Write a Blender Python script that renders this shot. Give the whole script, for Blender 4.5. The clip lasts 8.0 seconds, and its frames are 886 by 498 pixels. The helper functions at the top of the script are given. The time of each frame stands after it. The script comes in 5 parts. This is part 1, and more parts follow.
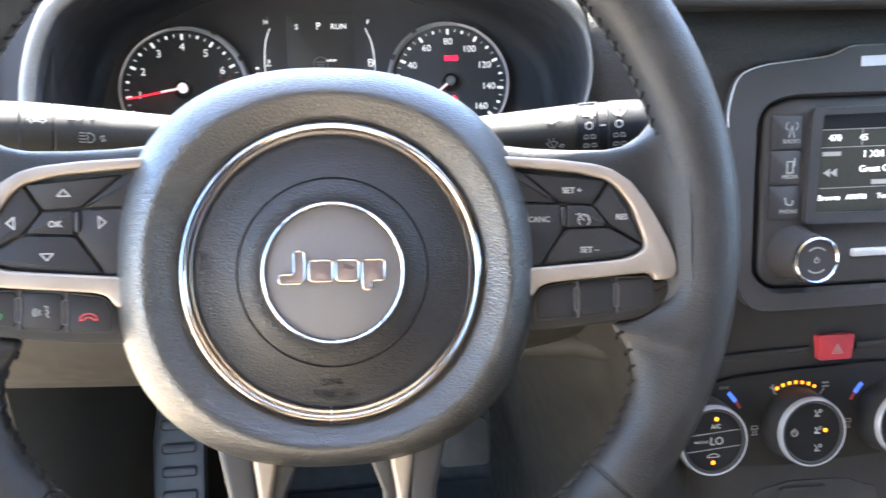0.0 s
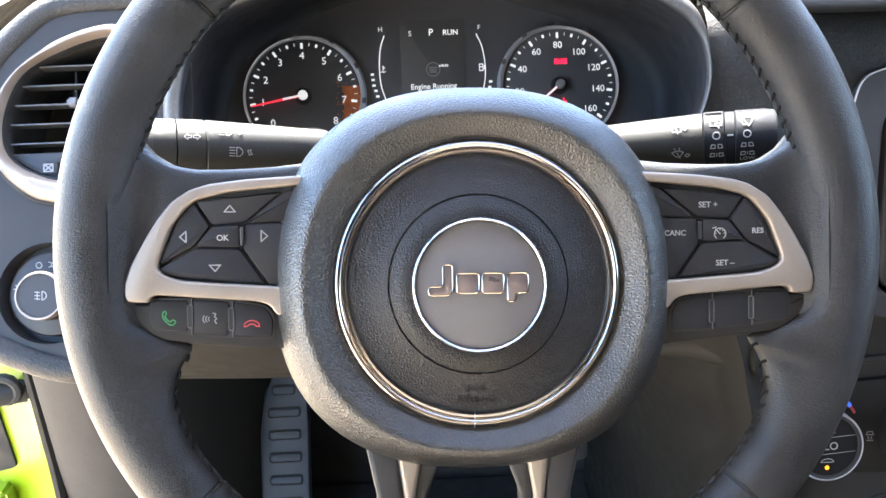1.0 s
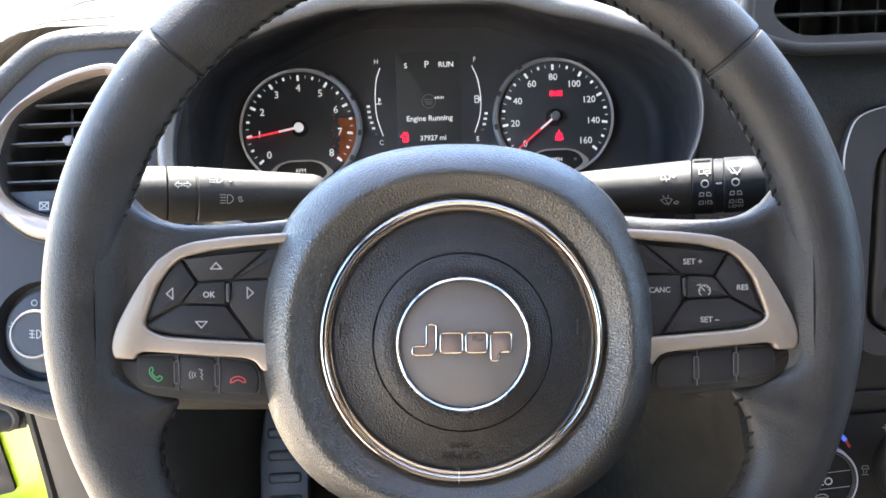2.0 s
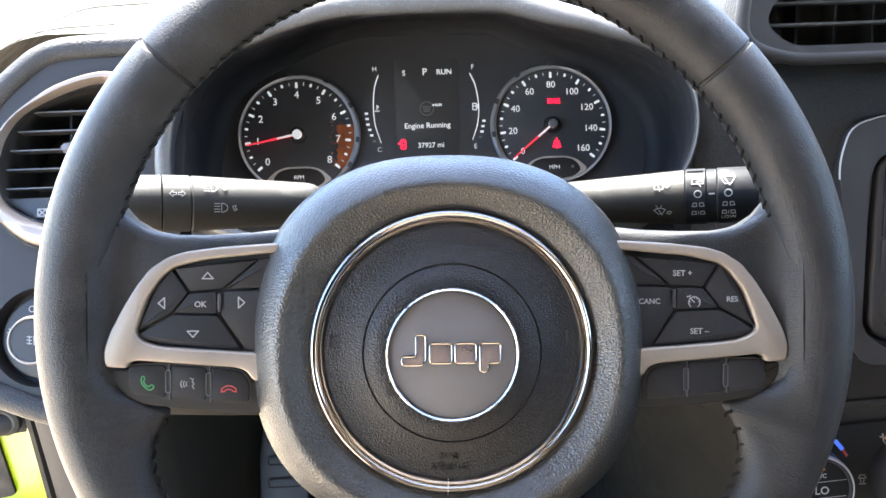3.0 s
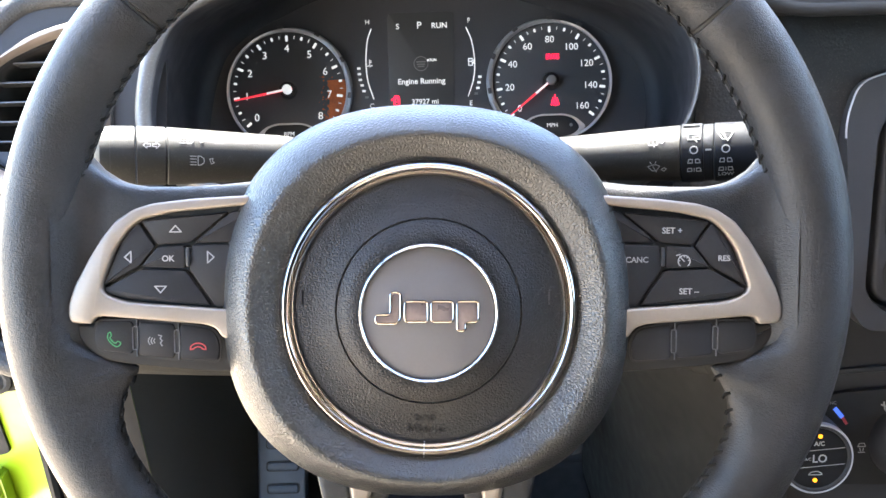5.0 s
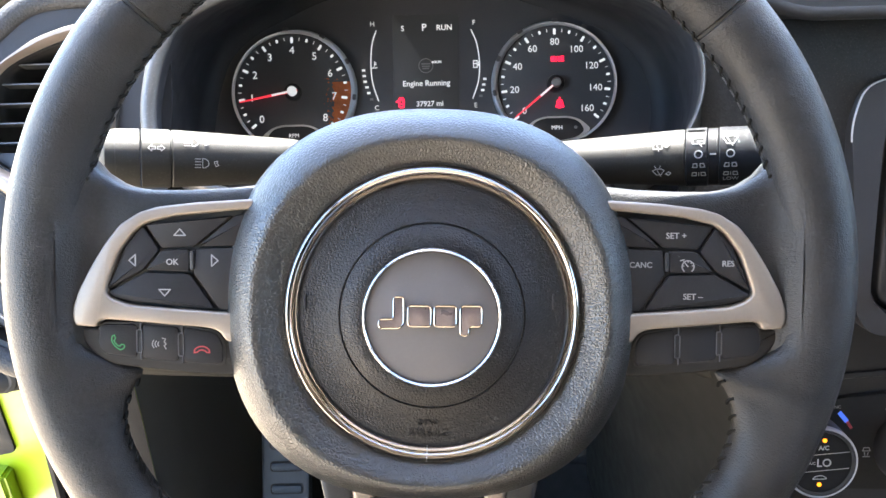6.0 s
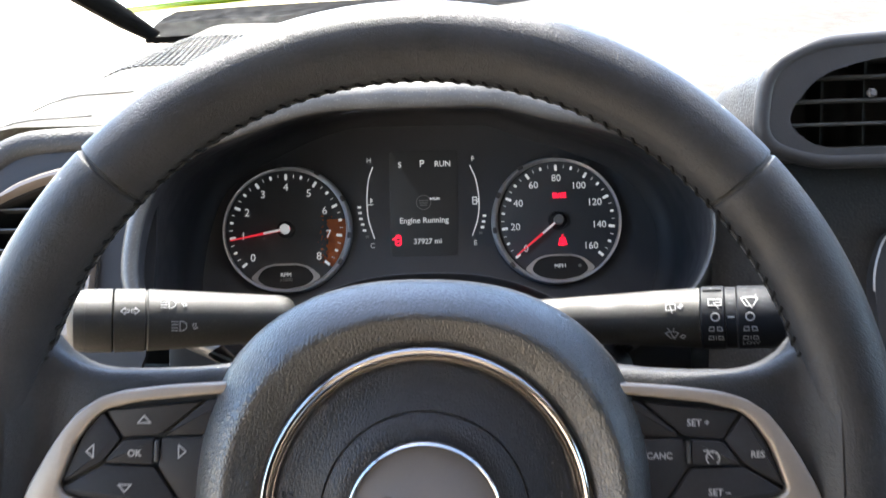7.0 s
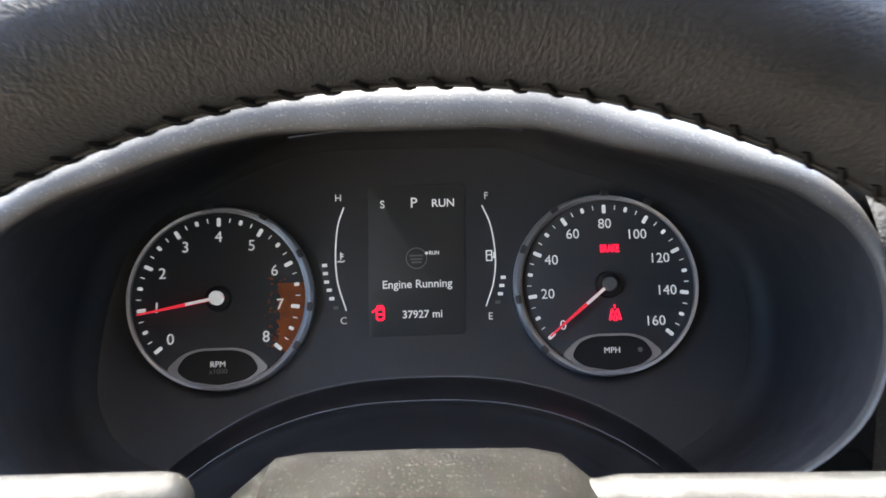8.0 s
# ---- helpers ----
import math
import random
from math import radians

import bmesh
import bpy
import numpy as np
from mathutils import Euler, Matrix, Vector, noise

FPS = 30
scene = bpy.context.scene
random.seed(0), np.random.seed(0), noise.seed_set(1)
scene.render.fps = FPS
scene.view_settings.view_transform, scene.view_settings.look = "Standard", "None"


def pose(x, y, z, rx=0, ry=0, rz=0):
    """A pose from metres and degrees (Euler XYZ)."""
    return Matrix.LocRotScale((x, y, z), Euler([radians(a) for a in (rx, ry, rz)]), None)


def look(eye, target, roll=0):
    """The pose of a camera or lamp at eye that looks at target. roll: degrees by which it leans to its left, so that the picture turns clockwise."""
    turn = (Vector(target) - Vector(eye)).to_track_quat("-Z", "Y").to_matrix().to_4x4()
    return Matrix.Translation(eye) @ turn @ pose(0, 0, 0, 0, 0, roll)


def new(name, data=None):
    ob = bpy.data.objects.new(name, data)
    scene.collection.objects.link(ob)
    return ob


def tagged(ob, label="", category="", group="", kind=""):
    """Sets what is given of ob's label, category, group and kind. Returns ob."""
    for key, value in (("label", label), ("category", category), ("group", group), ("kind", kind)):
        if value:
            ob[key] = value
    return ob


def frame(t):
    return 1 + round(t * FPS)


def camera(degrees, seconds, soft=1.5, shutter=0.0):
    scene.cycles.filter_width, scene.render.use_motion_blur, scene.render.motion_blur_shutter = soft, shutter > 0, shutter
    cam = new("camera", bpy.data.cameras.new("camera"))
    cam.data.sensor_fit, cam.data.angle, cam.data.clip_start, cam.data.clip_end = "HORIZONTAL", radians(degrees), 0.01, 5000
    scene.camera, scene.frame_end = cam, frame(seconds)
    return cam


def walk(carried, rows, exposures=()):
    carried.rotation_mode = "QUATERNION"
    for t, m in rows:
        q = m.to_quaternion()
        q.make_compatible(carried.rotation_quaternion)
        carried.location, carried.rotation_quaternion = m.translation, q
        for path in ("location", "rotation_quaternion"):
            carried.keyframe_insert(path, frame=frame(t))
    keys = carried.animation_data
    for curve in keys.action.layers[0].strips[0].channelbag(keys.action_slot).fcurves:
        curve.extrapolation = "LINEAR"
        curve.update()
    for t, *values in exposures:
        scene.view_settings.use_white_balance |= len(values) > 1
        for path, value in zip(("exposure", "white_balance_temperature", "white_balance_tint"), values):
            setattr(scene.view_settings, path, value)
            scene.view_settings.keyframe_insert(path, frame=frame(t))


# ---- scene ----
cam = camera(58.0, 8.0, soft=1.5, shutter=0.25)
PATH = [
    (0, (0.005, -0.301, 1.189), (0.255, 1.518, 0.396), 0.3),
    (0.2, (-0.013, -0.299, 1.193), (0.163, 1.524, 0.39), -0.5),
    (0.5, (-0.025, -0.302, 1.199), (0.076, 1.522, 0.386), -1.4),
    (1, (-0.025, -0.308, 1.206), (0.038, 1.515, 0.386), -1.8),
    (1.5, (-0.02, -0.308, 1.216), (0.033, 1.516, 0.397), -1.8),
    (2, (-0.014, -0.3, 1.229), (0.032, 1.526, 0.415), -1.9),
    (2.2, (-0.013, -0.302, 1.237), (0.033, 1.53, 0.435), -1.8),
    (3.3, (-0.006, -0.297, 1.229), (0.024, 1.528, 0.411), -1.9),
    (3.5, (-0.006, -0.294, 1.226), (0.029, 1.522, 0.388), -1.9),
    (4, (0.001, -0.293, 1.222), (0.029, 1.509, 0.355), -1.7),
    (4.5, (0.006, -0.29, 1.221), (0.019, 1.505, 0.34), -1.7),
    (6, (0.008, -0.287, 1.223), (-0.001, 1.507, 0.339), -1.7),
    (6.2, (0.007, -0.287, 1.227), (-0.005, 1.525, 0.381), -1.7),
    (6.5, (0.006, -0.28, 1.232), (-0.006, 1.566, 0.463), -1.7),
    (6.8, (0.01, -0.263, 1.236), (0.0, 1.612, 0.542), -1.8),
    (7, (0.012, -0.245, 1.24), (0.004, 1.646, 0.589), -1.8),
    (7.2, (0.01, -0.207, 1.242), (0.004, 1.688, 0.604), -1.7),
    (7.5, (0.006, -0.145, 1.239), (0.004, 1.749, 0.596), -1.8),
    (7.6, (0.008, -0.126, 1.236), (0.0, 1.766, 0.588), -1.9),
    (8, (0.002, -0.051, 1.216), (0.038, 1.843, 0.574), -1.4),
]
walk(cam, [(t, look(eye, target, roll)) for t, eye, target, roll in PATH], exposures=[(t, stops + 0.05, 6350, 9) for t, stops in ((0.0, 5.2), (1.0, 4.83), (2.0, 4.56), (3.5, 4.58), (4.5, 4.9), (6.2, 4.62), (7.0, 3.94), (7.5, 3.33), (7.8, 3.60), (8.0, 3.95))])

# ---- world, sun and exposure ----
SUN_ELEVATION, SUN_AZIMUTH = 58.0, -20.0   # degrees; azimuth from straight ahead, plus to the passenger's side
world = bpy.data.worlds.new("sky")
scene.world = world
world.use_nodes = True
wn = world.node_tree
sky = wn.nodes.new("ShaderNodeTexSky")
sky.sky_type = "NISHITA"
sky.sun_disc = False
sky.sun_elevation = radians(SUN_ELEVATION)
sky.sun_rotation = radians(SUN_AZIMUTH)
sky.dust_density, sky.ozone_density = 0.4, 2.0
wn.links.new(sky.outputs[0], wn.nodes["Background"].inputs[0])
wn.nodes["Background"].inputs[1].default_value = 0.095
sun = new("sun", bpy.data.lights.new("sun", "SUN"))
sun.data.energy, sun.data.angle, sun.data.color = 3.6, radians(0.6), (1.0, 0.94, 0.84)
sun_dir = Vector((math.sin(radians(SUN_AZIMUTH)) * math.cos(radians(SUN_ELEVATION)),
                  math.cos(radians(SUN_AZIMUTH)) * math.cos(radians(SUN_ELEVATION)),
                  math.sin(radians(SUN_ELEVATION))))
sun.matrix_world = look(sun_dir * 20, (0, 0, 0))


# ---- materials ----
def material(name, color, rough=0.5, metal=0.0, bump=None, vary=0.12, vary_scale=60.0, coat=0.0, emit=0.0, spec=0.5, dust=0.0):
    """A surface with colour variation at two scales and fine relief; bump = (kind, scale, depth)."""
    m = bpy.data.materials.new(name)
    m.use_nodes = True
    nt = m.node_tree
    b = nt.nodes["Principled BSDF"]
    coord = nt.nodes.new("ShaderNodeTexCoord")
    b.inputs["Metallic"].default_value = metal
    b.inputs["Coat Weight"].default_value = coat
    b.inputs["Specular IOR Level"].default_value = spec
    n1 = nt.nodes.new("ShaderNodeTexNoise")
    n1.inputs["Scale"].default_value, n1.inputs["Detail"].default_value = vary_scale, 5
    n2 = nt.nodes.new("ShaderNodeTexNoise")
    n2.inputs["Scale"].default_value, n2.inputs["Detail"].default_value = vary_scale * 12, 3
    for n in (n1, n2):
        nt.links.new(coord.outputs["Object"], n.inputs["Vector"])
    add = nt.nodes.new("ShaderNodeMath")
    add.operation = "ADD"
    nt.links.new(n1.outputs[0], add.inputs[0])
    nt.links.new(n2.outputs[0], add.inputs[1])
    mix = nt.nodes.new("ShaderNodeMix")
    mix.data_type = "RGBA"
    rng = nt.nodes.new("ShaderNodeMapRange")
    rng.inputs["From Min"].default_value, rng.inputs["From Max"].default_value = 0.6, 1.4
    nt.links.new(add.outputs[0], rng.inputs["Value"])
    nt.links.new(rng.outputs[0], mix.inputs["Factor"])
    mix.inputs["A"].default_value = (*[c * (1 - vary) for c in color], 1)
    mix.inputs["B"].default_value = (*[min(1, c * (1 + vary)) for c in color], 1)
    out_color = mix.outputs["Result"]
    rr = nt.nodes.new("ShaderNodeMapRange")
    rr.inputs["From Min"].default_value, rr.inputs["From Max"].default_value = 0.3, 0.7
    rr.inputs["To Min"].default_value, rr.inputs["To Max"].default_value = max(0.02, rough * 0.85), min(1, rough * 1.15)
    nt.links.new(n1.outputs[0], rr.inputs["Value"])
    nt.links.new(rr.outputs[0], b.inputs["Roughness"])
    if dust:
        # pale specks of dust and lint
        v = nt.nodes.new("ShaderNodeTexNoise")
        v.inputs["Scale"].default_value, v.inputs["Detail"].default_value = 900, 4
        nt.links.new(coord.outputs["Object"], v.inputs["Vector"])
        ramp = nt.nodes.new("ShaderNodeMapRange")
        ramp.inputs["From Min"].default_value, ramp.inputs["From Max"].default_value = 0.60, 0.68
        ramp.inputs["To Max"].default_value = dust
        nt.links.new(v.outputs[0], ramp.inputs["Value"])
        mx = nt.nodes.new("ShaderNodeMix")
        mx.data_type = "RGBA"
        nt.links.new(ramp.outputs[0], mx.inputs["Factor"])
        nt.links.new(out_color, mx.inputs["A"])
        mx.inputs["B"].default_value = (0.45, 0.43, 0.38, 1)
        out_color = mx.outputs["Result"]
    nt.links.new(out_color, b.inputs["Base Color"])
    if emit:
        nt.links.new(out_color, b.inputs["Emission Color"])
        b.inputs["Emission Strength"].default_value = emit
    if bump:
        kind, scale, depth = bump
        if kind == "grain":
            # rounded pebbles parted by narrow creases
            tex = nt.nodes.new("ShaderNodeTexVoronoi")
            tex.feature = "DISTANCE_TO_EDGE"
            tex.inputs["Scale"].default_value = scale
            swell = nt.nodes.new("ShaderNodeMapRange")
            swell.interpolation_type = "SMOOTHSTEP"
            swell.inputs["From Min"].default_value, swell.inputs["From Max"].default_value = 0.0, 0.30
            nt.links.new(tex.outputs["Distance"], swell.inputs["Value"])
            height = swell.outputs[0]
        elif kind == "pebble":
            tex = nt.nodes.new("ShaderNodeTexVoronoi")
            tex.feature = "SMOOTH_F1"
            tex.inputs["Smoothness"].default_value = 0.3
            tex.inputs["Scale"].default_value = scale
            height = tex.outputs["Distance"]
        else:
            tex = nt.nodes.new("ShaderNodeTexNoise")
            tex.inputs["Scale"].default_value, tex.inputs["Detail"].default_value = scale, 6
            height = tex.outputs[0]
            if kind == "wrinkled":
                # short wrinkles across the rim, gathered in patches
                sep = nt.nodes.new("ShaderNodeSeparateXYZ")
                nt.links.new(coord.outputs["Object"], sep.inputs[0])
                def node(op, a, b=None):
                    n = nt.nodes.new("ShaderNodeMath")
                    n.operation = op
                    for k, v in enumerate((a, b)):
                        if isinstance(v, (int, float)):
                            n.inputs[k].default_value = v
                        elif v is not None:
                            nt.links.new(v, n.inputs[k])
                    return n.outputs[0]
                yy = node("SUBTRACT", sep.outputs[1], 0.016)
                ang = node("MULTIPLY", node("ARCTAN2", yy, sep.outputs[0]), 0.172 * 620)
                rad = node("MULTIPLY", node("SQRT", node("ADD", node("MULTIPLY", sep.outputs[0], sep.outputs[0]), node("MULTIPLY", yy, yy))), 150)
                com = nt.nodes.new("ShaderNodeCombineXYZ")
                nt.links.new(ang, com.inputs[0])
                nt.links.new(rad, com.inputs[1])
                nt.links.new(node("MULTIPLY", sep.outputs[2], 150), com.inputs[2])
                fold = nt.nodes.new("ShaderNodeTexNoise")
                fold.inputs["Scale"].default_value, fold.inputs["Detail"].default_value, fold.inputs["Distortion"].default_value = 1.0, 2, 0.6
                nt.links.new(com.outputs[0], fold.inputs["Vector"])
                ridge = node("ABSOLUTE", node("SUBTRACT", fold.outputs[0], 0.5))
                patch = nt.nodes.new("ShaderNodeMapRange")
                patch.inputs["From Min"].default_value, patch.inputs["From Max"].default_value = 0.42, 0.62
                patch.inputs["To Min"].default_value, patch.inputs["To Max"].default_value = 0.4, 1.7
                nt.links.new(n1.outputs[0], patch.inputs["Value"])
                height = node("ADD", node("MULTIPLY", height, 1.3), node("MULTIPLY", ridge, patch.outputs[0]))
        warp = nt.nodes.new("ShaderNodeMixRGB")
        warp.blend_type = "ADD"
        warp.inputs[0].default_value = 0.0004
        nt.links.new(coord.outputs["Object"], warp.inputs[1])
        nt.links.new(n2.outputs[1], warp.inputs[2])
        nt.links.new(warp.outputs[0], tex.inputs["Vector"])
        bp = nt.nodes.new("ShaderNodeBump")
        bp.inputs["Strength"].default_value = 1.0
        bp.inputs["Distance"].default_value = depth
        if kind == "pebble":
            bp.invert = True
        nt.links.new(height, bp.inputs["Height"])
        nt.links.new(bp.outputs[0], b.inputs["Normal"])
    return m


LEATHER = material("rim_leather", (0.011, 0.011, 0.012), 0.43, bump=("wrinkled", 1300, 0.00022), vary=0.35, spec=0.30)
PAD = material("airbag_vinyl", (0.0080, 0.0079, 0.0080), 0.38, bump=("grain", 600, 0.00015), vary=0.15, spec=0.82)
PAD_CENTRE = material("centre_vinyl", (0.0085, 0.0085, 0.010), 0.42, bump=("grain", 680, 0.00014), spec=0.30)
BLACK = material("black_plastic", (0.020, 0.020, 0.022), 0.45, bump=("noise", 1500, 0.00006), spec=0.35)
BUTTON = material("button_plastic", (0.013, 0.013, 0.0145), 0.55, bump=("noise", 1800, 0.00005), spec=0.15)
PODBLACK = material("switch_pod_plastic", (0.014, 0.0135, 0.0135), 0.55, bump=("noise", 1500, 0.00006), spec=0.16)
# Pale outline colour; on vent slats and arches it paints highlights.
EDGE = material("pale_edge", (0.055, 0.055, 0.06), 0.35, spec=0.5)
STALK = material("stalk_plastic", (0.0080, 0.0073, 0.0061), 0.60, bump=("noise", 1600, 0.00012), dust=0.02, spec=0.28)
STALK_DARK = material("stalk_ring_plastic", (0.0065, 0.0072, 0.009), 0.6, bump=("noise", 1600, 0.00005), spec=0.1)
DASH = material("dash_soft_plastic", (0.019, 0.019, 0.020), 0.56, bump=("pebble", 560, 0.0003), vary=0.18, dust=0.05, spec=0.27)
DASHTOP = material("anti_glare_dash_top", (0.022, 0.0198, 0.0165), 0.78, bump=("pebble", 560, 0.0003), vary=0.2, dust=0.05, spec=0.12)
# Dash plastic again, dusty and paler: light on the hood put into its colour.
HOODSKIN = material("hood_skin_lit", (0.052, 0.050, 0.048), 0.42, bump=("noise", 900, 0.0001), vary=0.2, dust=0.14, spec=0.55)
TRIM = material("dash_trim_plastic", (0.022, 0.022, 0.024), 0.45, bump=("noise", 1200, 0.00008), spec=0.28)
SHROUD = material("shroud_plastic", (0.0042, 0.0038, 0.0031), 0.8, bump=("noise", 900, 0.00015), dust=0.05, spec=0.06)
SATIN = material("satin_champagne_trim", (0.22, 0.188, 0.160), 0.38, metal=0.55, vary=0.05)
CHROME = material("chrome", (0.44, 0.43, 0.425), 0.16, metal=1.0, vary=0.03)
DARK_CHROME = material("smoked_chrome", (0.36, 0.33, 0.31), 0.12, metal=1.0, vary=0.04)
RINGMETAL = material("brushed_ring", (0.40, 0.41, 0.44), 0.33, metal=0.5, vary=0.06)
BADGE_DARK = material("badge_field", (0.16, 0.13, 0.13), 0.3, metal=0.7, vary=0.1)
BADGE = material("badge_grey", (0.11, 0.105, 0.11), 0.44, metal=0.5, vary=0.04)
DIAL = material("dial_face", (0.070, 0.070, 0.075), 0.6, vary=0.1)
CLUSTER = material("cluster_black", (0.066, 0.066, 0.073), 0.5, vary=0.1)
SCREEN = material("display_glass", (0.052, 0.052, 0.054), 0.45, vary=0.05, emit=0.004)
THREAD = material("thread", (0.006, 0.006, 0.006), 0.8, spec=0.1)
WHITE = material("white_marking", (0.75, 0.75, 0.75), 0.5, vary=0.03, emit=0.03)
PRINT = material("white_print", (0.21, 0.21, 0.21), 0.5, vary=0.05)
GREYPRINT = material("grey_print", (0.19, 0.19, 0.19), 0.5, vary=0.05)
GREEN = material("green_print", (0.03, 0.20, 0.065), 0.5, vary=0.05)
REDPRINT = material("red_print", (0.36, 0.035, 0.04), 0.5, vary=0.05)
NEEDLE = material("needle_red", (0.75, 0.03, 0.05), 0.4, vary=0.03, emit=0.05)
REDLAMP = material("warning_lamp", (0.9, 0.01, 0.04), 0.5, vary=0.02, emit=0.14)
ORANGE = material("redline_orange", (0.42, 0.10, 0.02), 0.6, vary=0.35, vary_scale=150)
AMBER = material("amber_lamp", (1.0, 0.27, 0.008), 0.5, vary=0.03, emit=0.09)
BLUE = material("blue_print", (0.05, 0.12, 0.6), 0.5, emit=0.05)
HAZARD = material("hazard_red", (0.30, 0.03, 0.045), 0.5, spec=0.3)
LCD = material("radio_screen", (0.024, 0.025, 0.022), 0.4, vary=0.12, vary_scale=25, emit=0.012, spec=0.1)
VENTTRIM = material("bronze_satin_trim", (0.25, 0.205, 0.17), 0.4, metal=0.55, vary=0.05)
LCD_DARK = material("radio_screen_dark", (0.006, 0.006, 0.0065), 0.4, vary=0.1, emit=0.02, spec=0.1)
LIME = material("lime_paint", (0.185, 0.262, 0.003), 0.35, vary=0.04, coat=0.2)
RUBBER = material("rubber", (0.010, 0.010, 0.010), 0.8)
PEDAL = material("foot_rest_grey", (0.045, 0.053, 0.068), 0.5, bump=("noise", 800, 0.0001), spec=0.3)
CARPET = material("carpet", (0.0045, 0.0045, 0.0048), 0.95, bump=("noise", 1500, 0.001))
HEADLINER = material("headliner", (0.30, 0.275, 0.24), 0.9, bump=("noise", 900, 0.0003))
SEATCLOTH = material("cabin_lining", (0.11, 0.098, 0.084), 0.85, bump=("noise", 700, 0.0004))
# Cushion and seat tans are set for the warm bounce, not known cloth.
CUSHION = material("cushion_bounce_tan", (0.20, 0.165, 0.122), 0.85, bump=("noise", 700, 0.0004))
KICK = material("kick_panel_plastic", (0.075, 0.066, 0.056), 0.65, bump=("noise", 1000, 0.0001), spec=0.1)
SEAT = material("seat_bounce_tan", (0.52, 0.44, 0.34), 0.85, bump=("noise", 700, 0.0004))
COWL = material("cowl_plastic", (0.0015, 0.0015, 0.0015), 0.9, spec=0.03)
FLANK = material("console_plastic", (0.0075, 0.0072, 0.0065), 0.45, bump=("noise", 1000, 0.0001), spec=0.3)
# Carpet again, made paler so the arch looks lit.
CARPET_LIT = material("carpet_lit", (0.055, 0.058, 0.056), 0.95, bump=("noise", 1500, 0.0006), spec=0.1)
KNEE = material("knee_panel_plastic", (0.0150, 0.0143, 0.0128), 0.65, bump=("noise", 1000, 0.0001), spec=0.1)
ARCH = material("arch_black", (0.006, 0.006, 0.0068), 0.36, bump=("noise", 1400, 0.00005), spec=0.35)
SILVER = material("satin_silver", (0.50, 0.51, 0.55), 0.33, metal=0.75, vary=0.05)
PANEL = material("end_panel_plastic", (0.016, 0.016, 0.0175), 0.5, bump=("noise", 1200, 0.00008), spec=0.25)
LINING = material("binnacle_black", (0.034, 0.034, 0.038), 0.5, bump=("noise", 1400, 0.00005), spec=0.12)
GLASS = bpy.data.materials.new("glass")
GLASS.use_nodes = True
_g = GLASS.node_tree
_p = _g.nodes["Principled BSDF"]
_p.inputs["Transmission Weight"].default_value, _p.inputs["Roughness"].default_value, _p.inputs["IOR"].default_value = 1.0, 0.0, 1.02
CONCRETE = material("concrete", (0.50, 0.40, 0.29), 0.9, bump=("noise", 40, 0.004), vary_scale=1.5)


# ---- mesh helpers ----
def thing(name, m=Matrix(), label="", category="", group="", kind=""):
    ob = new(name)
    ob.empty_display_size = 0.02
    ob.matrix_world = m
    return tagged(ob, label, category, group, kind)


def part(name, bm, mat, parent, label="", smooth=True, sharp=40):
    me = bpy.data.meshes.new(name)
    bmesh.ops.recalc_face_normals(bm, faces=bm.faces)
    if smooth:
        for f in bm.faces:
            f.smooth = True
        for e in bm.edges:
            if len(e.link_faces) == 2 and e.calc_face_angle(0) > radians(sharp):
                e.smooth = False
    bm.to_mesh(me)
    bm.free()
    for one in (mat if isinstance(mat, (list, tuple)) else [mat]):
        me.materials.append(one)
    ob = new(name, me)
    ob.parent = parent
    if label:
        ob["label"] = label
    return ob


def spline(pts, per=8, closed=False):
    """Catmull-Rom through points of any dimension."""
    p = [Vector(q) for q in pts]
    out, n = [], len(p)
    for i in range(n if closed else n - 1):
        a = p[(i - 1) % n] if closed or i > 0 else p[0] * 2 - p[1]
        b, c = p[i], p[(i + 1) % n]
        d = p[(i + 2) % n] if closed or i + 2 < n else p[-1] * 2 - p[-2]
        for k in range(per):
            t = k / per
            out.append(0.5 * ((2 * b) + (c - a) * t + (2 * a - 5 * b + 4 * c - d) * t * t + (3 * b - a - 3 * c + d) * t ** 3))
    if not closed:
        out.append(p[-1])
    return out


def rounded(pts, r, seg=4):
    """A polygon's corners cut round."""
    out, n = [], len(pts)
    for i in range(n):
        a, b, c = Vector(pts[i - 1]), Vector(pts[i]), Vector(pts[(i + 1) % n])
        u, v = a - b, c - b
        k = min(r, u.length * 0.45, v.length * 0.45)
        s, e = b + u.normalized() * k, b + v.normalized() * k
        for j in range(seg + 1):
            t = j / seg
            out.append(s * (1 - t) ** 2 + b * 2 * t * (1 - t) + e * t * t)
    return out


def mm(pts):
    return [tuple(c * 0.001 for c in p) for p in pts]


